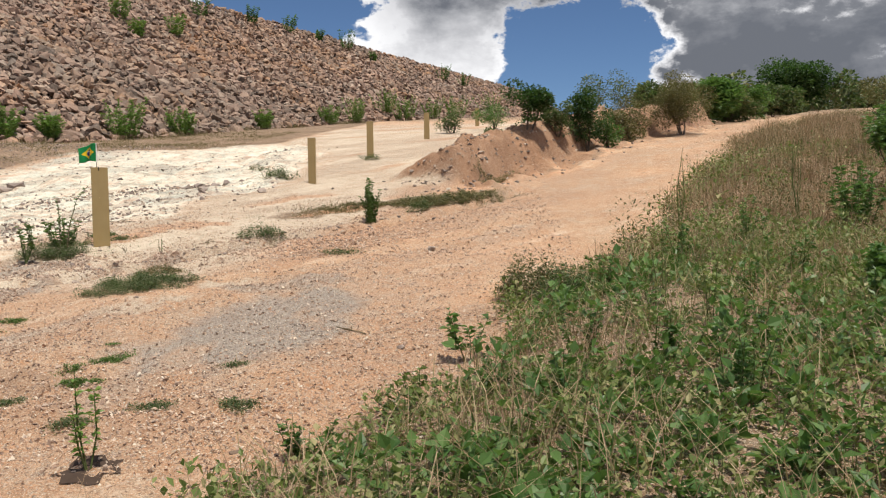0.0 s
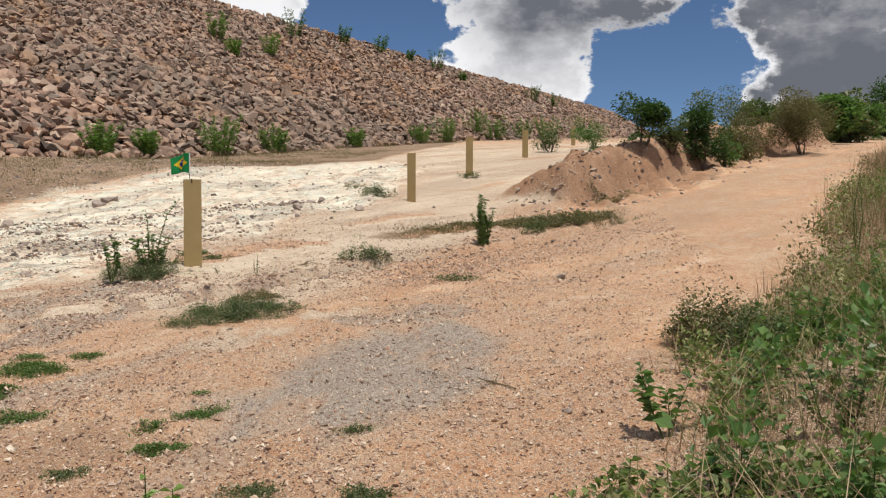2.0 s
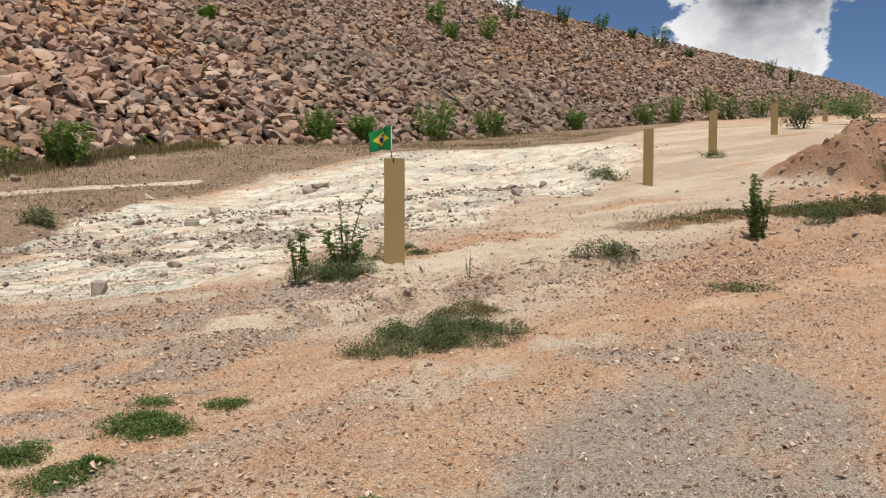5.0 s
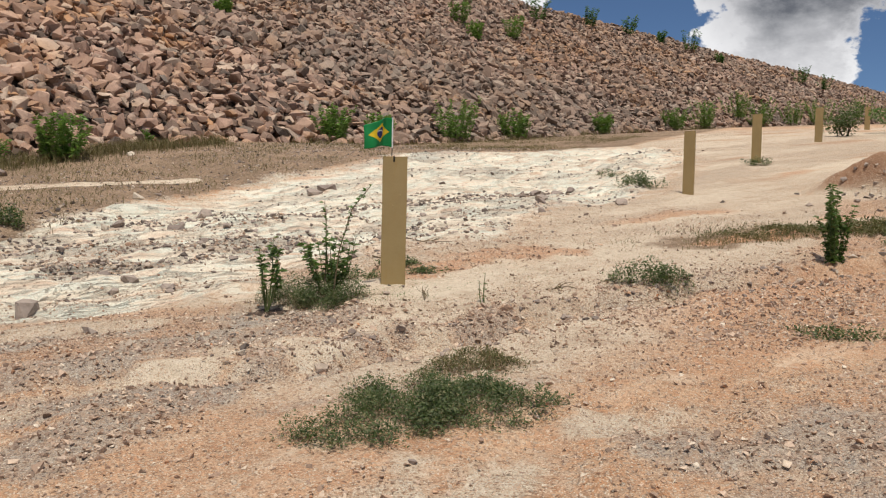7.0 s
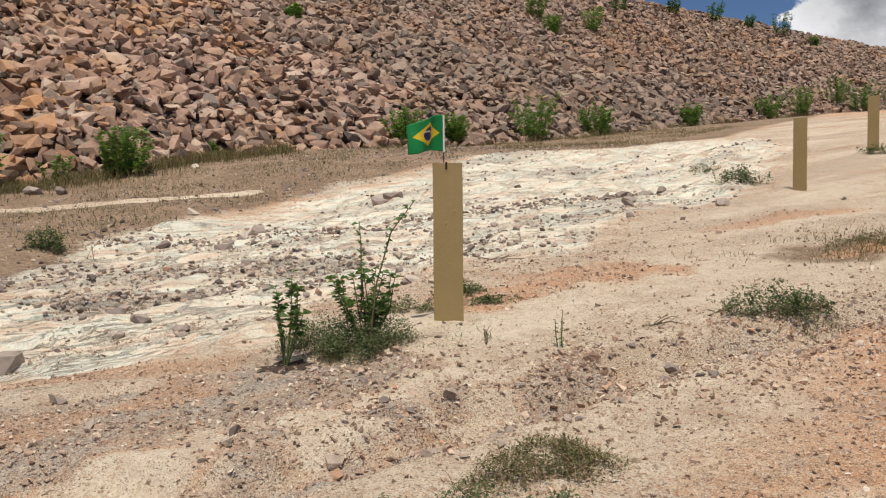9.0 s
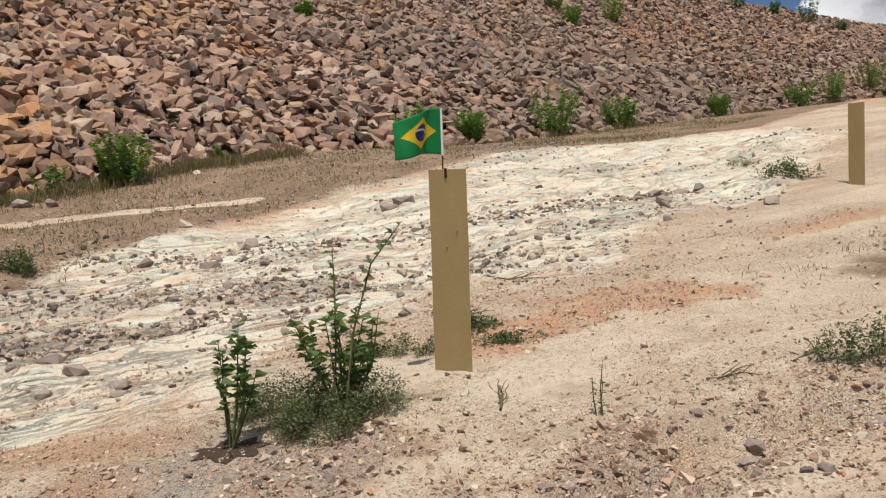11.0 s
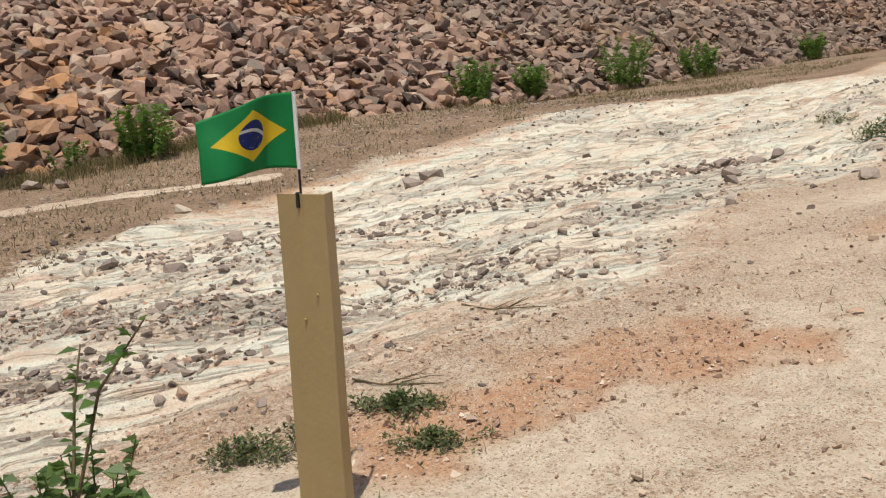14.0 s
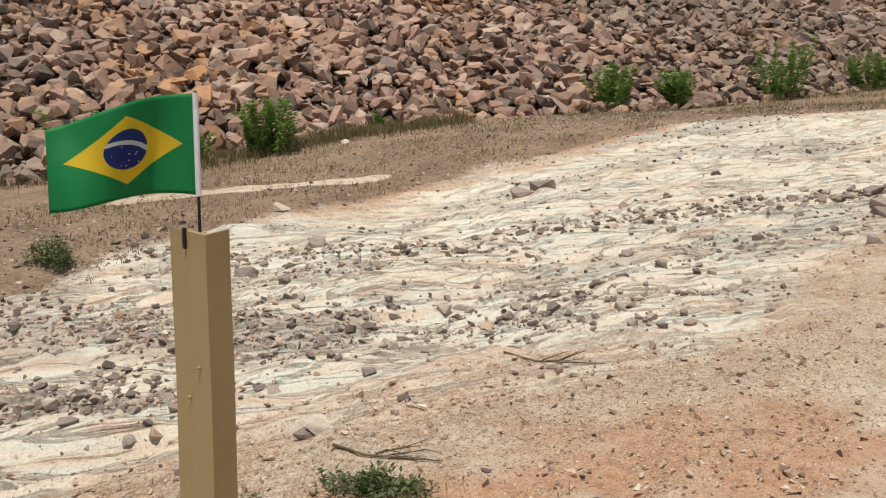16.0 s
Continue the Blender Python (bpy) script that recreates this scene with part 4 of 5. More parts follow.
def build_gravel():
    n = 74000
    x, y = rng.uniform(-11, 2.6, n * 3), 3.2 + 17 * rng.beta(1.1, 1.9, n * 3)
    z = zones(x, y)
    chance = .08 + .9 * z["bands"] + .6 * z["gravel"] ** 2 + z["grey"] * np.where(x < -2.5, 1.1, .2) + .9 * z["red"] + .25 * z["brown"] + .1 * np.maximum(0, rough(x, y, .5, 71))
    chance += .5 * step(.1, .5, rough(x, y, .45, 73, 3)) * (1 - z["sand"])
    chance -= .35 * z["white"] * (rough((.877 * x - .48 * y) * 2, (.48 * x + .877 * y) * .5, 1.5, 15) < .15) + .6 * z["verge"] + .08 * z["sand"]
    keep = rng.uniform(0, 1, len(x)) < chance * .8
    x, y = x[keep][:n], y[keep][:n]
    size = .012 + .062 * rng.beta(1.0, 6.0, len(x)) * (1 + .5 * (y > 11) + .35 * zones(x, y)["grey"] * (x < -2.5) + .25 * zones(x, y)["bands"])
    for line, m, spread in (([(-1.0, 14.0), (-2.4, 12.5), (-3.2, 11.2), (-4.4, 9.8)], 5200, .55), ([(-2.2, 4.9), (-1.2, 4.5), (-.1, 4.1)], 1500, .4), ([(-2.0, 10.9), (-1.2, 12.2), (-.6, 13.6)], 1600, .45)):
        t = rng.uniform(0, len(line) - 1.001, m)
        k = t.astype(int)
        p = np.array(line)[k] + (np.array(line)[k + 1] - np.array(line)[k]) * (t - k)[:, None] + rng.normal(0, spread, (m, 2))
        x, y = np.append(x, p[:, 0]), np.append(y, p[:, 1])
        size = np.append(size, .014 + .07 * rng.beta(1.0, 5.0, m))
    at = np.stack([x, y, relief(x, y) + size * .12], 1)
    ob = piece("gravel", *heap(PEBBLES, at, size, turns(len(x), .4)), GRAVEL)
    tagged(ob, "scattered brown and grey gravel on the bare earth", "gravel", kind="stuff")
    # fist-sized stones washed along the white clay and on the brown strip
    n = 22000
    x, y = rng.uniform(-19, -4.5, n), rng.uniform(9, 33, n)
    z = zones(x, y)
    keep = (rng.uniform(0, 1, n) < .09 + .5 * z["bands"] + .55 * z["white"] * step(.1, .5, rough((.877 * x - .48 * y) * 2, (.48 * x + .877 * y) * .5, 1.5, 15)) + .45 * z["brown"] * (y > 12))
    keep &= bank(x, y) < height(x, y) + .2
    x, y = x[keep], y[keep]
    size = .022 + .22 * rng.beta(1.0, 9.0, len(x))
    # clods and stones broken off along the gully and the earth ridge
    for line, m, spread, lo in ((GULLY[2:6], 200, .3, .03), (RIDGE, 900, .8, .06), ([(-12.5, 13.0), (-9.1, 14.05), (-7.6, 15.0), (-6.2, 16.6)], 900, .45, .025), ([(-9.4, 11.6), (-8.1, 12.7), (-7.3, 13.4)], 600, .36, .025), ([(-13.5, 15.6), (-10.6, 16.6), (-8.6, 18.0)], 650, .42, .035), ([(-9.5, 18.5), (-7.6, 20.5), (-6.4, 22.5)], 500, .35, .05)):
        t = rng.uniform(0, len(line) - 1.001, m)
        k = t.astype(int)
        p = np.array(line)[k] + (np.array(line)[k + 1] - np.array(line)[k]) * (t - k)[:, None] + rng.normal(0, spread, (m, 2))
        x, y = np.append(x, p[:, 0]), np.append(y, p[:, 1])
        size = np.append(size, lo + .16 * rng.beta(1.0, 4.0, m))
    at = np.stack([x, y, relief(x, y) + size * .1], 1)
    ob = piece("rubble", *heap(CHIPS, at, size, turns(len(x), .3)), WASHED)
    tagged(ob, "washed grey fist-sized stones strewn over clay", "stones", kind="stuff")


build_gravel()


# ---- plants ----
def canopy(n, centre, radius, shells=7, hollow=.45):
    """Places of leaves in a crown made of uneven clumps."""
    centre, radius = np.array(centre, float), np.array(radius, float)
    c = rng.normal(0, 1, (shells, 3))
    c /= np.linalg.norm(c, axis=1, keepdims=True)
    c = centre + c * radius * rng.uniform(.35, .8, (shells, 1))
    r = rng.uniform(.28, .55, shells)
    k = rng.integers(0, shells, n)
    d = rng.normal(0, 1, (n, 3))
    d /= np.linalg.norm(d, axis=1, keepdims=True)
    return c[k] + d * radius * r[k][:, None] * (hollow + (1 - hollow) * rng.uniform(0, 1, (n, 1)) ** .5), d


def grove_tree(name, x, y, tall, wide, leaf, material, n, label, category="tree", group="", trunks=1, size=(.09, .045), clear=.3, thick=.035, sink=.05):
    """A trunk with limbs and a ragged crown."""
    tree = base(name, x, y, label, category, group, sink=sink)
    wood = []
    crown_c, crown_r = np.array((0, 0, tall * (clear + (1 - clear) * .5))), np.array((wide / 2, wide / 2, tall * (1 - clear) * .55))
    for k in range(trunks):
        a = rng.uniform(0, 6.28)
        o = np.array((math.cos(a), math.sin(a), 0)) * thick * 1.4 * (trunks > 1)
        bend = rng.normal(0, .06 * tall, 2)
        fork = (bend[0] + o[0] * 3, bend[1] + o[1] * 3, tall * (clear + .12))
        wood.append(tube([tuple(o), (o[0] * 2 + bend[0] * .4, o[1] * 2 + bend[1] * .4, tall * clear * .5), fork], [thick * tall ** .5, thick * .8 * tall ** .5, thick * .55 * tall ** .5], 7))
        for _ in range(max(3, 7 // trunks)):
            d = rng.normal(0, 1, 3)
            d[2] = abs(d[2]) * .8
            d /= np.linalg.norm(d)
            tip = crown_c + d * crown_r * .85
            m = (np.array(fork) + tip) / 2 + rng.normal(0, .05 * tall, 3)
            wood.append(tube([fork, tuple(m), tuple(tip)], [thick * .4 * tall ** .5, thick * .22 * tall ** .5, .004], 5))
    piece("trunk", *joined(wood), BARK, tree, "forked grey-brown trunk", True)
    at, d = canopy(n, crown_c, crown_r, 9 + int(wide * 2))
    w = d * .6 + scattered_way(n, 0) * .8
    length = rng.uniform(.6, 1.3, n) * leaf
    piece("crown", *leaves(at, w, length, length * rng.uniform(.4, .6, n)), material, tree)
    return tree


def leafy_stalks(name, x, y, tall, wide, stalks, per, leaf, material, label, category="plant", group="", z=None, lean=.25, low=.18, plump=.5, spread=.45):
    """Upright stems set all along with leaves."""
    plant = base(name, x, y, label, category, group, sink=.03)
    if z is not None:
        plant.location.z = z
    wood, at, way = [], [], []
    for _ in range(stalks):
        a, r = rng.uniform(0, 6.28), rng.uniform(0, 1) ** .6 * wide / 2
        foot = np.array((math.cos(a), math.sin(a), 0)) * r * spread
        top = np.array((math.cos(a) * r, math.sin(a) * r, tall * rng.uniform(.55, 1.0))) + np.append(rng.normal(0, lean * wide * .3, 2), 0)
        mid = (foot + top) / 2 + np.append(rng.normal(0, .03, 2) * tall, 0)
        wood.append(tube([tuple(foot), tuple(mid), tuple(top)], [.0085 * tall ** .5, .0062 * tall ** .5, .002], 5))
        t = rng.uniform(low, 1.0, per)[:, None]
        p = foot * (1 - t) ** 2 + mid * 2 * t * (1 - t) + top * t * t
        g = rng.uniform(0, 6.28, per)
        at.append(p)
        way.append(np.stack([np.cos(g), np.sin(g), rng.uniform(.1, .9, per)], 1))
    for w in wood:
        piece("stem", *w, GREENSTEM, plant, "", True)
    at, way = np.concatenate(at), np.concatenate(way)
    length = leaf * rng.uniform(.6, 1.25, len(at))
    piece("foliage", *leaves(at, way, length, length * rng.uniform(plump - .1, plump + .12, len(at)), .3), material, plant)
    return plant


def low_tuft(x, y, long, wide, turn, n, tall, label, material=None, leaf=.035, dry=0, group="low tufts on the bare earth"):
    """A creeping mat of many small clumps, thinning out to runners at its edge."""
    tuft = base("low_tuft", x, y, label, "plant", group)
    m = int(np.clip(150 * long * wide, 7, 170))
    a = rng.uniform(0, 6.28, m)
    edge = 1 + .25 * np.sin(a * 3 + x * 5) + .16 * np.sin(a * 5 + y * 3)
    rc = rng.uniform(0, 1, m) ** .55
    reach = rng.uniform(.55, 1.25, m) * (.30 * (long * wide / m) ** .5 + .012) * 2.0
    lx, ly = np.cos(a) * rc * edge * (long / 2 - reach * .4), np.sin(a) * rc * edge * (wide / 2 - reach * .4)
    c, s = math.cos(radians(turn)), math.sin(radians(turn))
    cx, cy = lx * c - ly * s, lx * s + ly * c
    full = tall > .21
    top = tall * (rng.uniform(.7, 1.2, m) * (1 - .55 * rc ** 2) if full else rng.uniform(.35, 1.15, m) * (1 - .5 * rc))
    k = rng.choice(m, n, p=reach ** 2 / (reach ** 2).sum())
    off = rng.normal(0, .62, (n, 2))
    px, py = cx[k] + off[:, 0] * reach[k], cy[k] + off[:, 1] * reach[k]
    ground = relief(px + x, py + y) - float(height(x, y))
    hill = top[k] * np.exp(-(.3 if full else .7) * (off ** 2).sum(1)) + .006
    at = np.stack([px, py, ground + rng.uniform(0, 1, n) ** .7 * hill], 1)
    length = leaf * rng.uniform(.5, 1.4, n)
    piece("foliage", *leaves(at, scattered_way(n, .12), length, length * rng.uniform(.32, .55, n), .1), material or TUFTY, tuft)
    q = max(16, n // 30)
    j = rng.integers(0, n, q)
    root = np.stack([px[j], py[j], ground[j] - .008], 1)
    piece("runner_mass", *blades(root, hill[j] * rng.uniform(.4, 1.0, q) + .012, rng.uniform(.8, 2.4, q), np.full(q, .004)), STEM, tuft, "thin brown runners", kind="stuff")
    if dry:
        j = rng.integers(0, n, dry)
        root = np.stack([px[j] * 1.15, py[j] * 1.15, ground[j] - .01], 1)
        piece("dry_grass", *blades(root, rng.uniform(.03, .13, dry), rng.uniform(.5, 1.8, dry), np.full(dry, .004)), STRAW, tuft, "straw-coloured dry blades", kind="stuff")
    return tuft


def grass_patch(name, spots, tall, width, material, label, lean=(.15, .8)):
    """Uncounted blades of grass on the ground."""
    n = len(spots)
    at = np.stack([spots[:, 0], spots[:, 1], relief(spots[:, 0], spots[:, 1]) - .02], 1)
    ob = piece(name, *blades(at, tall, rng.uniform(*lean, n), width), material)
    return tagged(ob, label, "grass", kind="stuff")


def clumped(n, clumps, radius):
    k = rng.integers(0, len(clumps), n)
    return clumps[k] + rng.normal(0, 1, (n, 2)) * radius


# low tufts on the bare ground
DENSE = "dark green creeping weed matted on pale gravel"
DRYISH = "half-dry low weed tuft on bare earth"
low_tuft(-2.93, 8.62, 1.35, .92, 66, 19000, .2, "broad dark green creeping weed mat on gravel", TUFTY, .02, 260)
low_tuft(-3.0, 9.6, .75, .5, 50, 3200, .11, "straggling half-dry brown weed beside the dark mat", DRYBUSH, .02, 420)
low_tuft(-5.2, 11.15, 1.0, .75, 20, 13000, .27, "feathery green weed mound at the post", TUFTY, .02, 220)
low_tuft(-5.62, 12.55, .7, .35, 25, 1100, .16, DRYISH, TUFTY, .03, 90)
low_tuft(-4.93, 12.85, .42, .24, 30, 700, .12, DRYISH, TUFTY, .03, 20)
low_tuft(-5.35, 13.1, .5, .28, 30, 900, .15, DRYISH, TUFTY, .035, 60)
low_tuft(-2.58, 12.9, .75, .5, 20, 2600, .24, "half-dry round weed by the washed-out gully", TUFTY, .03, 200)
low_tuft(-.95, 11.25, .55, .3, 10, 420, .12, DRYISH, TUFTY, .035, 90)
low_tuft(-.1, 16.2, .6, .4, 30, 900, .28, "low green bush on the edge of the gully", TUFTY, .04, 60)
low_tuft(.4, 17.9, 3.0, 1.0, 48, 8000, .25, "strip of brownish grass and weed along the gully", DRYBUSH, .05, 900)
low_tuft(1.55, 21.7, 1.3, .6, 40, 1300, .26, "brownish grass tuft below the earth ridge", DRYBUSH, .05, 420)
low_tuft(-1.3, 17.1, 2.8, 1.1, 40, 5200, .13, "thin dry weeds on trodden earth", DRYBUSH, .035, 500)
low_tuft(-4.72, 23.5, 1.0, .6, 15, 1700, .38, "rounded grey-green bush on whitish clay", TUFTY, .05)
low_tuft(-2.5, 27.6, .7, .4, 15, 700, .25, "small green weed at a post's foot", TUFTY, .05)
low_tuft(-13.4, 14.6, .75, .5, 10, 1300, .36, "dark green bushy weed at the clay's edge", TUFTY, .05)
low_tuft(-6.0, 26.2, .8, .4, 15, 500, .2, DRYISH, TUFTY, .04, 60)
for tx, ty, tl, tw, dry in ((-4.08, 6.0, .34, .24, 0), (-3.62, 5.88, .40, .3, 0), (-3.66, 6.48, .66, .26, 0), (-3.47, 6.9, .26, .14, 0), (-3.07, 5.47, .3, .22, 0),
                            (-3.29, 5.14, .5, .3, 60), (-2.14, 5.4, .16, .14, 0), (-1.94, 5.7, .34, .16, 0), (-1.9, 5.02, .36, .22, 0), (-2.98, 4.6, .4, .2, 0),
                            (-2.08, 5.97, .1, .08, 0), (-1.15, 4.55, .3, .2, 20), (-.55, 4.5, .26, .2, 10), (-.85, 5.35, .18, .12, 20), (-3.9, 6.75, .22, .12, 0),
                            (-2.3, 4.7, .2, .14, 10), (-1.6, 4.2, .22, .2, 40)):
    low_tuft(tx, ty, tl, tw, rng.uniform(0, 60), int(1900 * tl * tw / .1), .04, DENSE if not dry else "low green weed tuft with dry blades", CREEPER if not dry else TUFTY, .02, dry, "small green weed tufts by the grey gravel")

# saplings and upright weeds near the post and the track
leafy_stalks("sapling", -5.36, 10.63, .66, .32, 8, 18, .07, SAPLEAF, "slender broad-leaved sapling planted in a dark hollow", "sapling", low=.5, plump=.75, lean=.6, spread=.05)
leafy_stalks("sapling", -5.15, 11.3, .62, .54, 16, 20, .072, SAPLEAF, "bushy broad-leaved sapling above feathery weed", "sapling", low=.35, plump=.75, lean=.5, spread=.15)
leafy_stalks("seedling", -3.78, 11.65, .3, .12, 3, 12, .03, BROAD, "tiny seedling on bare trodden earth", "seedling")
leafy_stalks("roadside_shrub", -.92, 14.74, .88, .42, 17, 90, .062, SAPLEAF, "dense upright leafy shrub on the track's edge", "shrub", low=.03, lean=.25)
leafy_stalks("sapling", 1.02, 5.5, .48, .42, 5, 20, .08, BROAD, "leafy young sapling rising from the verge", "sapling", low=.4, plump=.7, lean=.5, spread=.08)
leafy_stalks("sapling", -1.1, 3.42, .64, .2, 3, 34, .055, WEED, "thin pale sapling in a dark hollow", "sapling", low=.3, lean=1.0, spread=.04)
for cx, cy, reach in ((-5.15, 11.2, .9), (-5.0, 11.1, 1.05)):
    vine = base("climbing_stalk", cx, cy, "long thin bent stalk with a leafy tip", "plant", "long stalks")
    s = 1 if reach > 1 else -.5
    line = [(0, 0, 0), (.03 * s, .06, reach * .45), (.12 * s, .12, reach * .8), (.26 * s, .2, reach)]
    piece("stem", *tube(line, [.007, .006, .005, .003], 5), STEM, vine, "brown stalk", True)
    t = rng.uniform(.5, 1, 30)
    at = np.stack([np.interp(t, [0, .45, .8, 1], [p[k] for p in line]) for k in range(3)], 1)
    piece("foliage", *leaves(at, scattered_way(30, .1), rng.uniform(.03, .085, 30) * (.4 + .6 * t), rng.uniform(.02, .045, 30)), BROAD, vine)
# a dark uneven disc on the ground at each sapling's foot
for hx, hy, hr in ((-5.36, 10.62, .17), (-1.1, 3.42, .17)):
    bm = bmesh.new()
    bmesh.ops.create_circle(bm, cap_ends=True, cap_tris=True, segments=18, radius=hr)
    for k, v in enumerate(bm.verts):
        v.co *= 1 + .25 * math.sin(k * 2.3)
        v.co.z = float(relief(np.array([hx + v.co.x]), np.array([hy + v.co.y]))[0]) - float(height(hx, hy)) + .006
    hollow = base("dark_soil", hx, hy, "dark soil round a sapling's foot", "soil", "dark planting spots")
    part("soil_surface", bm, HOLLOW, hollow, smooth=True)

# weeds along the foot of the rock slope and on it
FOOT_WEEDS = [(-16.3, 40.2, 1.9), (-15.1, 45.0, 1.5), (-12.8, 54.0, 1.3), (-10.3, 64.3, 1.5), (-9.0, 69.1, 2.0), (-7.6, 79.7, 2.2), (-18.7, 33.5, 1.5), (-17.9, 36.0, 1.2),
              (-20.6, 22.1, 1.4), (-22.0, 18.4, 1.5), (-21.3, 20.6, .9), (-20.9, 25.8, .55), (-5.8, 79.8, 2.3), (-1.2, 95.7, 2.6), (3.0, 117.3, 2.8), (-3.4, 89, 2.2)]
for wx, wy, wt in FOOT_WEEDS:
    leafy_stalks("bank_weed", wx, wy, wt * 1.12, wt * (1.3 if wt > 1.4 else 1.1), 26 if wt > 1 else 6, 56, .17 if wt > 1 else .12, WEED, "tall bright green leafy weed at the rocks' foot", "weed",
                 "green weeds along the rock slope", float(max(height(wx, wy), bank(wx, wy))) - .1)
SLOPE_WEEDS = [(-26.8, 64.6, 2.4), (-24.3, 62.0, 1.6), (-23.8, 68.6, 2.2), (-25.8, 81.3, 3.3), (-29.7, 40.6, 1.0), (-24.0, 93.5, 2.2), (-21.2, 100.0, 2.6), (-15.8, 109.7, 3.2),
               (-18.7, 106.1, 1.6), (-4.0, 127.4, 3.0), (-12.5, 111.7, 1.5), (-0.9, 133.4, 2.6)]
for wx, wy, wt in SLOPE_WEEDS:
    leafy_stalks("bank_weed", wx, wy, wt, wt * .9, 13, 40, .26, WEED if wy < 80 else BROAD, "green leafy shrub rooted between quarry stones", "weed", "shrubs on the rock slope", float(bank(wx, wy)) - .1)

# dry grass below the stones
u = np.concatenate([rng.uniform(2, 66, 9000), rng.uniform(7, 19, 9000)])
v = np.array([foot_of(k) for k in np.arange(0, 70, 1.0)])
f = np.interp(u, np.arange(0, 70, 1.0), v) - np.abs(rng.normal(0, .8, len(u))) + .3
spots = np.stack([u * BANK_ALONG[0] + f * BANK_UP[0], u * BANK_ALONG[1] + f * BANK_UP[1]], 1)
keep = (rough(spots[:, 0], spots[:, 1], 3.2, 61) > -.05) | ((u > 10) & (u < 17))
spots = spots[keep]
grass_patch("foot_grass", spots, rng.uniform(.12, .42, len(spots)), np.full(len(spots), .014), OLIVE, "dry olive and straw grass along the rocks' foot")
spots = np.stack([rng.uniform(-22, -9, 40000), rng.uniform(12, 48, 40000)], 1)
keep = (zones(spots[:, 0], spots[:, 1])["brown"] > .5) & (bank(spots[:, 0], spots[:, 1]) < height(spots[:, 0], spots[:, 1])) & (rough(spots[:, 0], spots[:, 1], 1.1, 63) > -.1)
spots = spots[keep]
grass_patch("strip_grass", spots, rng.uniform(.05, .18, len(spots)), np.full(len(spots), .012), OLIVE, "short withered grass on the brown earth strip", (.4, 1.4))
spots = np.stack([rng.uniform(-6.0, 1.0, 7000), rng.uniform(9.5, 19, 7000)], 1)
keep = (rough(spots[:, 0], spots[:, 1], .8, 65) > .28) & (zones(spots[:, 0], spots[:, 1])["white"] < .4)
spots = spots[keep]
grass_patch("trodden_grass", spots, rng.uniform(.02, .07, len(spots)), np.full(len(spots), .006), STRAW, "sparse withered blades on trodden earth", (.6, 1.8))


t = rng.uniform(0, 1, 6500)
spots = np.stack([-2.8 + 4.4 * t, 15.7 + 3.8 * t], 1) + rng.normal(0, .5, (len(t), 2))
spots = spots[rough(spots[:, 0], spots[:, 1], .7, 79) > -.15]
grass_patch("withered_grass", spots, rng.uniform(.03, .13, len(spots)), np.full(len(spots), .008), OLIVE, "withered olive grass along the trodden edge", (.4, 1.4))
for px, py, reach, n in ((-4.72, 11.8, .28, 420), (-4.55, 12.35, .25, 260), (-4.95, 11.45, .25, 260), (-3.0, 12.6, .5, 300)):
    spots = np.array((px, py)) + rng.normal(0, 1, (n, 2)) * reach
    spots = spots[rough(spots[:, 0], spots[:, 1], .2, 77) > -.2]
    grass_patch("sprouting_grass", spots, rng.uniform(.015, .05, len(spots)), np.full(len(spots), .008), CREEPER, "sparse pale green grass sprouting on sandy earth", (.6, 1.8))


# ---- overgrown verge ----
def verge_spots(n, x0, x1, y0, y1, inset=0.0):
    s = np.stack([rng.uniform(x0, x1, n), rng.uniform(y0, y1, n)], 1)
    d, _ = near_line(s[:, 0], s[:, 1], VERGE)
    return s[d + .35 * rough(s[:, 0], s[:, 1], .7, 3) > inset]


def herb_mass(name, spots, per, radius, tall, leaf, material, label):
    n = len(spots)
    k = np.repeat(np.arange(n), per)
    d = rng.normal(0, 1, (len(k), 3))
    d[:, 2] = np.abs(d[:, 2])
    d /= np.linalg.norm(d, axis=1, keepdims=True) * (1 / rng.uniform(.3, 1, (len(k), 1)))
    h = (tall * rng.uniform(.5, 1.25, n) * np.clip(.95 + .8 * rough(spots[:, 0], spots[:, 1], 1.1, 93), .4, 1.9))[k]
    r = (radius * rng.uniform(.6, 1.3, n))[k]
    at = np.stack([spots[k, 0] + d[:, 0] * r, spots[k, 1] + d[:, 1] * r, 0 * h], 1)
    at[:, 2] = relief(at[:, 0], at[:, 1]) + d[:, 2] * h + .01
    length = leaf * rng.uniform(.5, 1.35, len(k))
    ob = piece(name, *leaves(at, d * .7 + scattered_way(len(k), .1) * .7, length, length * rng.uniform(.42, .7, len(k)), .15), material)
    return tagged(ob, label, "weeds", kind="stuff")


near = verge_spots(7000, -3, 9, -6, 11, .05)
patch = rough(near[:, 0], near[:, 1], 1.3, 81)
herb_mass("verge_herbs", near[(patch > -.3)][:2700], 38, .19, .26, .058, HERB, "dense bright green low herbs along the track")
herb_mass("verge_dark_herbs", near[(patch < .15)][:1100], 26, .15, .20, .05, TUFTY, "darker fine-leaved weeds on the verge")
broad = verge_spots(420, -.4, 6.5, 1.8, 9, .3)
herb_mass("verge_broad_herbs", broad[rough(broad[:, 0], broad[:, 1], 1.0, 83) > 0], 30, .2, .40, .095, BROAD, "taller broad-leaved green weeds on the verge")
farther = verge_spots(16000, 1.5, 24, 8.5, 48, .0)
fd, _ = near_line(farther[:, 0], farther[:, 1], VERGE)
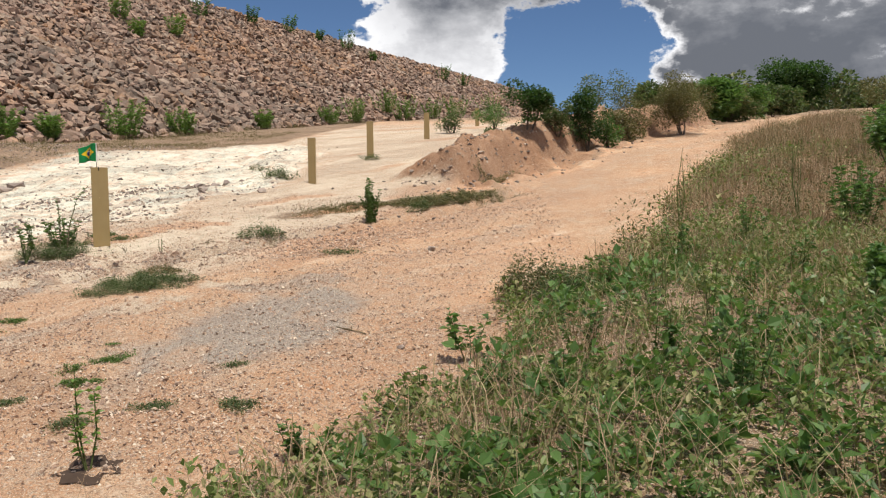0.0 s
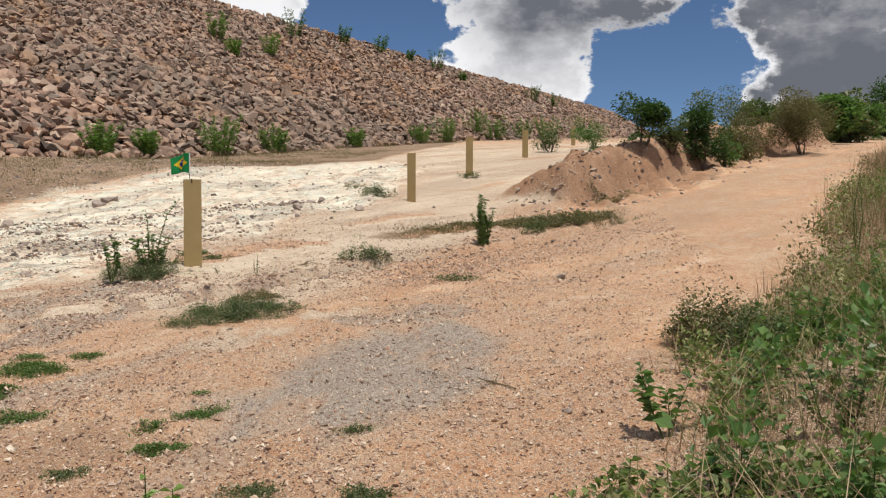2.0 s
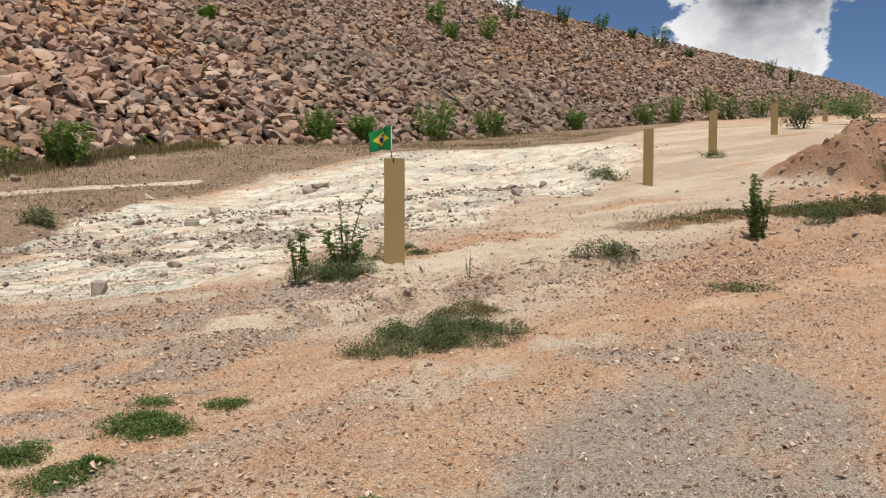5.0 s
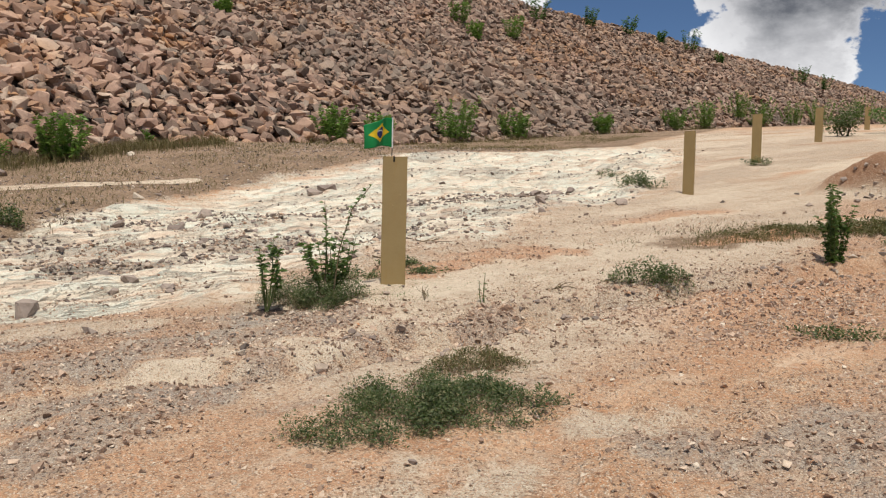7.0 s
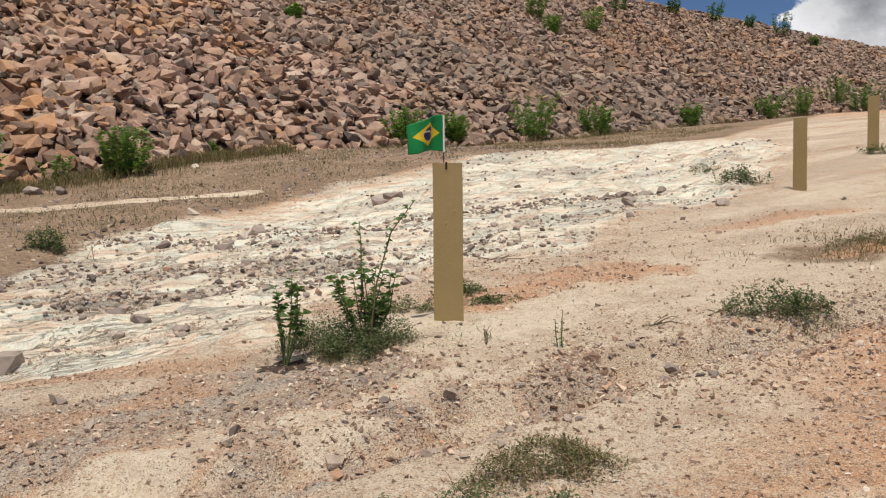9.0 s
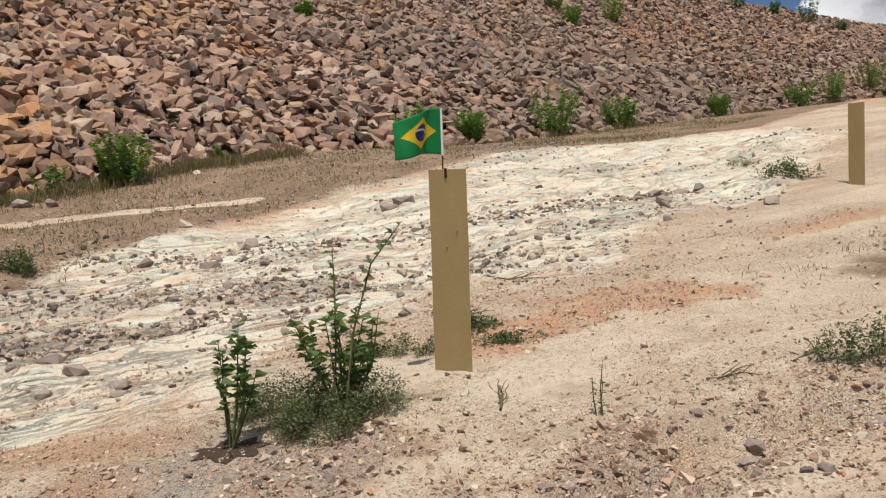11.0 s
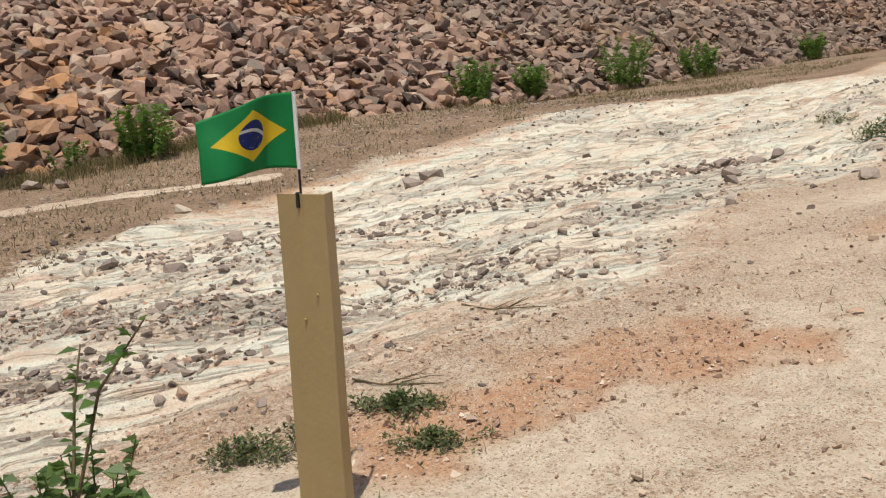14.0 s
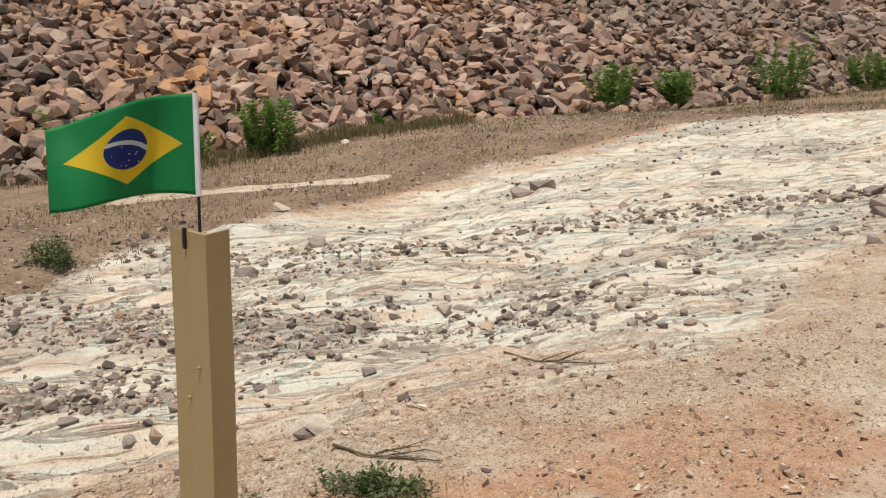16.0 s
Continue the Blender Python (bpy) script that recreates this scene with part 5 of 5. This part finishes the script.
farther = farther[rng.uniform(0, 1, len(farther)) < np.interp(fd, [0, 2.5, 6, 12], [1, .75, .3, .12])][:4600]
p2 = rough(farther[:, 0], farther[:, 1], 2.2, 85)
herb_mass("verge_far_herbs", farther[(p2 > .1) & (farther[:, 1] < 26)], 20, .28, .45, .085, HERB, "green weeds between dry grass")
herb_mass("verge_brown_herbs", farther[p2 < .25], 20, .26, .55, .055, DRYBUSH, "brownish half-dry weeds between grass")
c = verge_spots(2600, 2.2, 18, 8.5, 42, .1)
fd, _ = near_line(c[:, 0], c[:, 1], VERGE)
c = c[rng.uniform(0, 1, len(c)) < np.interp(fd, [0, 1, 4, 9], [.6, 1, .7, .2])]
c = c[rough(c[:, 0], c[:, 1], 2.4, 89) > -.45]
g = clumped(27000, c, .2)
tall = rng.uniform(.3, .95, len(g)) * np.interp(g[:, 1], [8, 13, 30], [.5, .8, 1.05]) * (.75 + .35 * rough(g[:, 0], g[:, 1], 1.6, 87))
grass_patch("tall_dry_grass", g, tall, np.full(len(g), .009), STRAW, "tall straw-brown dry grass on the verge", (.05, .45))
c = verge_spots(1100, -2, 8, -6, 12, .1)
g = clumped(12000, c, .13)
grass_patch("verge_grass", g, rng.uniform(.12, .42, len(g)), np.full(len(g), .007), GREENGRASS, "green and yellowing grass among herbs", (.2, 1.0))
c = verge_spots(560, -.6, 8, -5, 14, .15)
g = clumped(11000, c, .2)
grass_patch("verge_straw", g, rng.uniform(.2, .6, len(g)), np.full(len(g), .006), STRAW, "tangled dry straw on the verge", (.6, 1.6))

low_tuft(1.72, 8.0, 1.0, .75, 20, 4200, .52, "dense dull-green rounded bush on the verge's corner", DRYBUSH, .04, 120, "verge bushes")
low_tuft(1.95, 7.6, .8, .6, 50, 2200, .4, "small green bush beside the rounded bush", TUFTY, .04, 60, "verge bushes")
for sx, sy, st in ((4.3, 12.4, 1.5), (5.9, 11.6, 1.5), (2.7, 6.2, .85), (6.7, 14.0, 1.3)):
    leafy_stalks("dry_stalk", sx, sy, st, .35, 3, 22, .045, DRYBUSH, "thin dark dry stalk with few leaves in grass", "plant", "dry stalks on the verge")
for sx, sy, st, sw, n in ((2.95, 5.6, .62, .3, 4), (3.5, 6.4, .5, .4, 6), (1.9, 5.2, .45, .35, 6), (1.2, 4.6, .38, .35, 6), (2.4, 4.6, .5, .4, 7), (.7, 4.3, .36, .3, 5), (3.1, 4.9, .45, .45, 7),
                         (4.2, 7.4, .6, .5, 7), (2.3, 7.3, .5, .4, 6), (3.4, 8.6, .6, .5, 7), (1.6, 3.9, .42, .4, 7), (2.6, 3.7, .5, .45, 8), (.1, 3.6, .34, .35, 6), (4.5, 9.6, .7, .5, 7)):
    leafy_stalks("verge_weed", sx, sy, st, sw, n, 26, .06, BROAD if n > 5 else HERB, "upright leafy green weed among low herbs", "weed", "upright weeds on the verge", low=.2, plump=.6)
for sx, sy, st, sw in ((6.4, 10.9, 1.1, 1.0), (8.2, 12.2, 1.5, 1.3), (9.3, 15.0, 1.7, 1.5), (7.4, 9.2, .9, .9), (4.7, 6.4, .55, .6)):
    leafy_stalks("verge_shrub", sx, sy, st, sw, 18, 46, .10, BROAD, "leafy green shrub in the overgrown verge", "shrub", "verge shrubs")

# ---- trees and shrubs beside the far track ----
grove_tree("small_tree", 2.75, 26.2, 1.75, 1.8, .13, DARKLEAF, 2600, "small forked tree with loose dark foliage on the earth ridge", "tree", "trees on the ridge", 2, clear=.28)
grove_tree("small_tree", 5.1, 29.9, 2.15, 2.0, .11, DARKLEAF, 5200, "compact dark green tree on the earth ridge", "tree", "trees on the ridge", 2, clear=.2)
grove_tree("shrub", 6.0, 30.6, 1.3, 1.1, .12, BROAD, 1300, "bright green shrub below a dark tree", "shrub", "", 3, clear=.1)
grove_tree("shrub", 10.5, 38.2, 2.6, 3.4, .085, DRYBUSH, 13000, "large rounded olive-brown shrub by the track", "shrub", "", 4, clear=.05)
grove_tree("shrub", 7.7, 35.2, 1.9, 2.0, .10, DRYBUSH, 2600, "thin brownish shrub on the cut bank", "shrub", "", 4, clear=.08)
for tx, ty, tt, tw, m, n in ((3.9, 28.2, 1.2, 1.3, TUFTY, 1300), (6.9, 33.4, 1.4, 1.5, DRYBUSH, 1400), (11.6, 43.5, 2.0, 2.4, DRYBUSH, 2200), (6.3, 37.5, 2.3, 2.0, TUFTY, 1500), (8.4, 42, 2.8, 2.4, TUFTY, 1600), (1.6, 31.6, .8, 1.3, TUFTY, 1100), (3.6, 34.5, 1.2, 1.7, DARKLEAF, 1300), (-.2, 43, 1.3, 1.8, TUFTY, 1300), (2.0, 47, 1.5, 2.2, BROAD, 1500)):
    grove_tree("shrub", tx, ty, tt, tw, .12, m, n, "wispy grey-green shrub behind the ridge", "shrub", "shrubs behind the ridge", 3, clear=.15)
for tx, ty, tt, tw, m, n in ((15.5, 52, 2.7, 3.6, BROAD, 3600), (18.2, 57, 2.2, 3.8, TUFTY, 3000), (30.2, 78, 4.9, 8.0, DARKLEAF, 7000), (25.5, 70, 2.8, 5, TUFTY, 3200), (39, 84, 2.6, 7, DRYBUSH, 3000), (14, 60, 2.8, 4, TUFTY, 2800), (22, 66, 2.6, 4.5, BROAD, 3000)):
    grove_tree("tree", tx, ty, tt, tw, .34, m, int(n * 1.4), "rounded green tree beyond the bend of the track", "tree", "trees beyond the bend", 2, clear=.12)
for tx, ty, tt, tw, m, n in ((12.0, 20.5, 1.9, 2.2, BROAD, 2600), (14.3, 25, 2.1, 2.6, DRYBUSH, 3000), (16.7, 30, 2.0, 2.8, TUFTY, 2600), (19.4, 36, 2.2, 3.2, DRYBUSH, 2600), (22.8, 42, 2.4, 3.8, TUFTY, 2600), (9.6, 16.0, 1.8, 1.8, BROAD, 2600), (26, 49, 2.4, 4.2, DRYBUSH, 2400)):
    grove_tree("shrub", tx, ty, tt, tw, .14, m, n, "leafy green shrub in the thicket along the verge", "shrub", "thicket along the verge", 4, clear=.05)

# far scrub over the hill, too far to count
at, way = [], []
for k in range(150):
    sx, sy = rng.uniform(-6, 95), rng.uniform(62, 120)
    if sx < .3 * sy - 8 or bank(sx, sy) > height(sx, sy) - .5 or abs(sx - 4 - sy * .3) < 3 and sy < 64:
        continue
    p, d = canopy(420, (sx, sy, float(height(sx, sy)) + 1.3), (rng.uniform(1.5, 3.2), rng.uniform(1.5, 3.2), rng.uniform(1.4, 2.6)), 6)
    at.append(p)
    way.append(d)
at, way = np.concatenate(at), np.concatenate(way)
length = rng.uniform(.3, .7, len(at))
tagged(piece("far_scrub", *leaves(at, way + scattered_way(len(at), 0) * .6, length, length * .55), TUFTY), "distant grey-green scrub on the hillside", "scrub", kind="stuff")


# ---- fallen branches ----
def fallen_branch(x, y, long, turn, label, seed):
    r = np.random.default_rng(seed)
    branch = base("fallen_branch", x, y, label, "branch", "fallen branches")
    c, s = math.cos(radians(turn)), math.sin(radians(turn))
    for k in range(5):
        f, o = (0.0, 1.0) if k == 0 else (r.uniform(.3, .7), r.uniform(.25, .5))
        a = radians(turn) + (0 if k == 0 else r.uniform(-.9, .9))
        start = np.array((c, s)) * long * (f - .5) if k else np.array((c, s)) * -long / 2
        pts = []
        for t in (0, .35, .7, 1):
            p = start + np.array((math.cos(a), math.sin(a))) * long * o * t + r.normal(0, .012, 2)
            z = float(relief(np.array([x + p[0]]), np.array([y + p[1]]))[0]) - float(height(x, y)) + .012 + (0 if k == 0 else .05 * t)
            pts.append((p[0], p[1], z))
        w = .007 if k == 0 else .004
        piece("stick", *tube(pts, [w, w * .9, w * .7, w * .4], 6), STEM, branch, "", True)


fallen_branch(-5.75, 14.75, .6, 28, "dark broken branch stranded on the clay", 1)
fallen_branch(-5.55, 13.35, .5, 35, "thin dry stick beside a brown rock", 2)
fallen_branch(-2.95, 13.0, .4, 60, "tangled dry twigs by the gully", 3)
fallen_branch(-.05, 6.4, .32, 150, "small forked twig on gravel", 4)
fallen_branch(-4.4, 11.75, .4, 120, "thin dry stick on trodden earth", 5)
fallen_branch(-3.3, 12.4, .3, 30, "pale dry stick on trodden earth", 6)
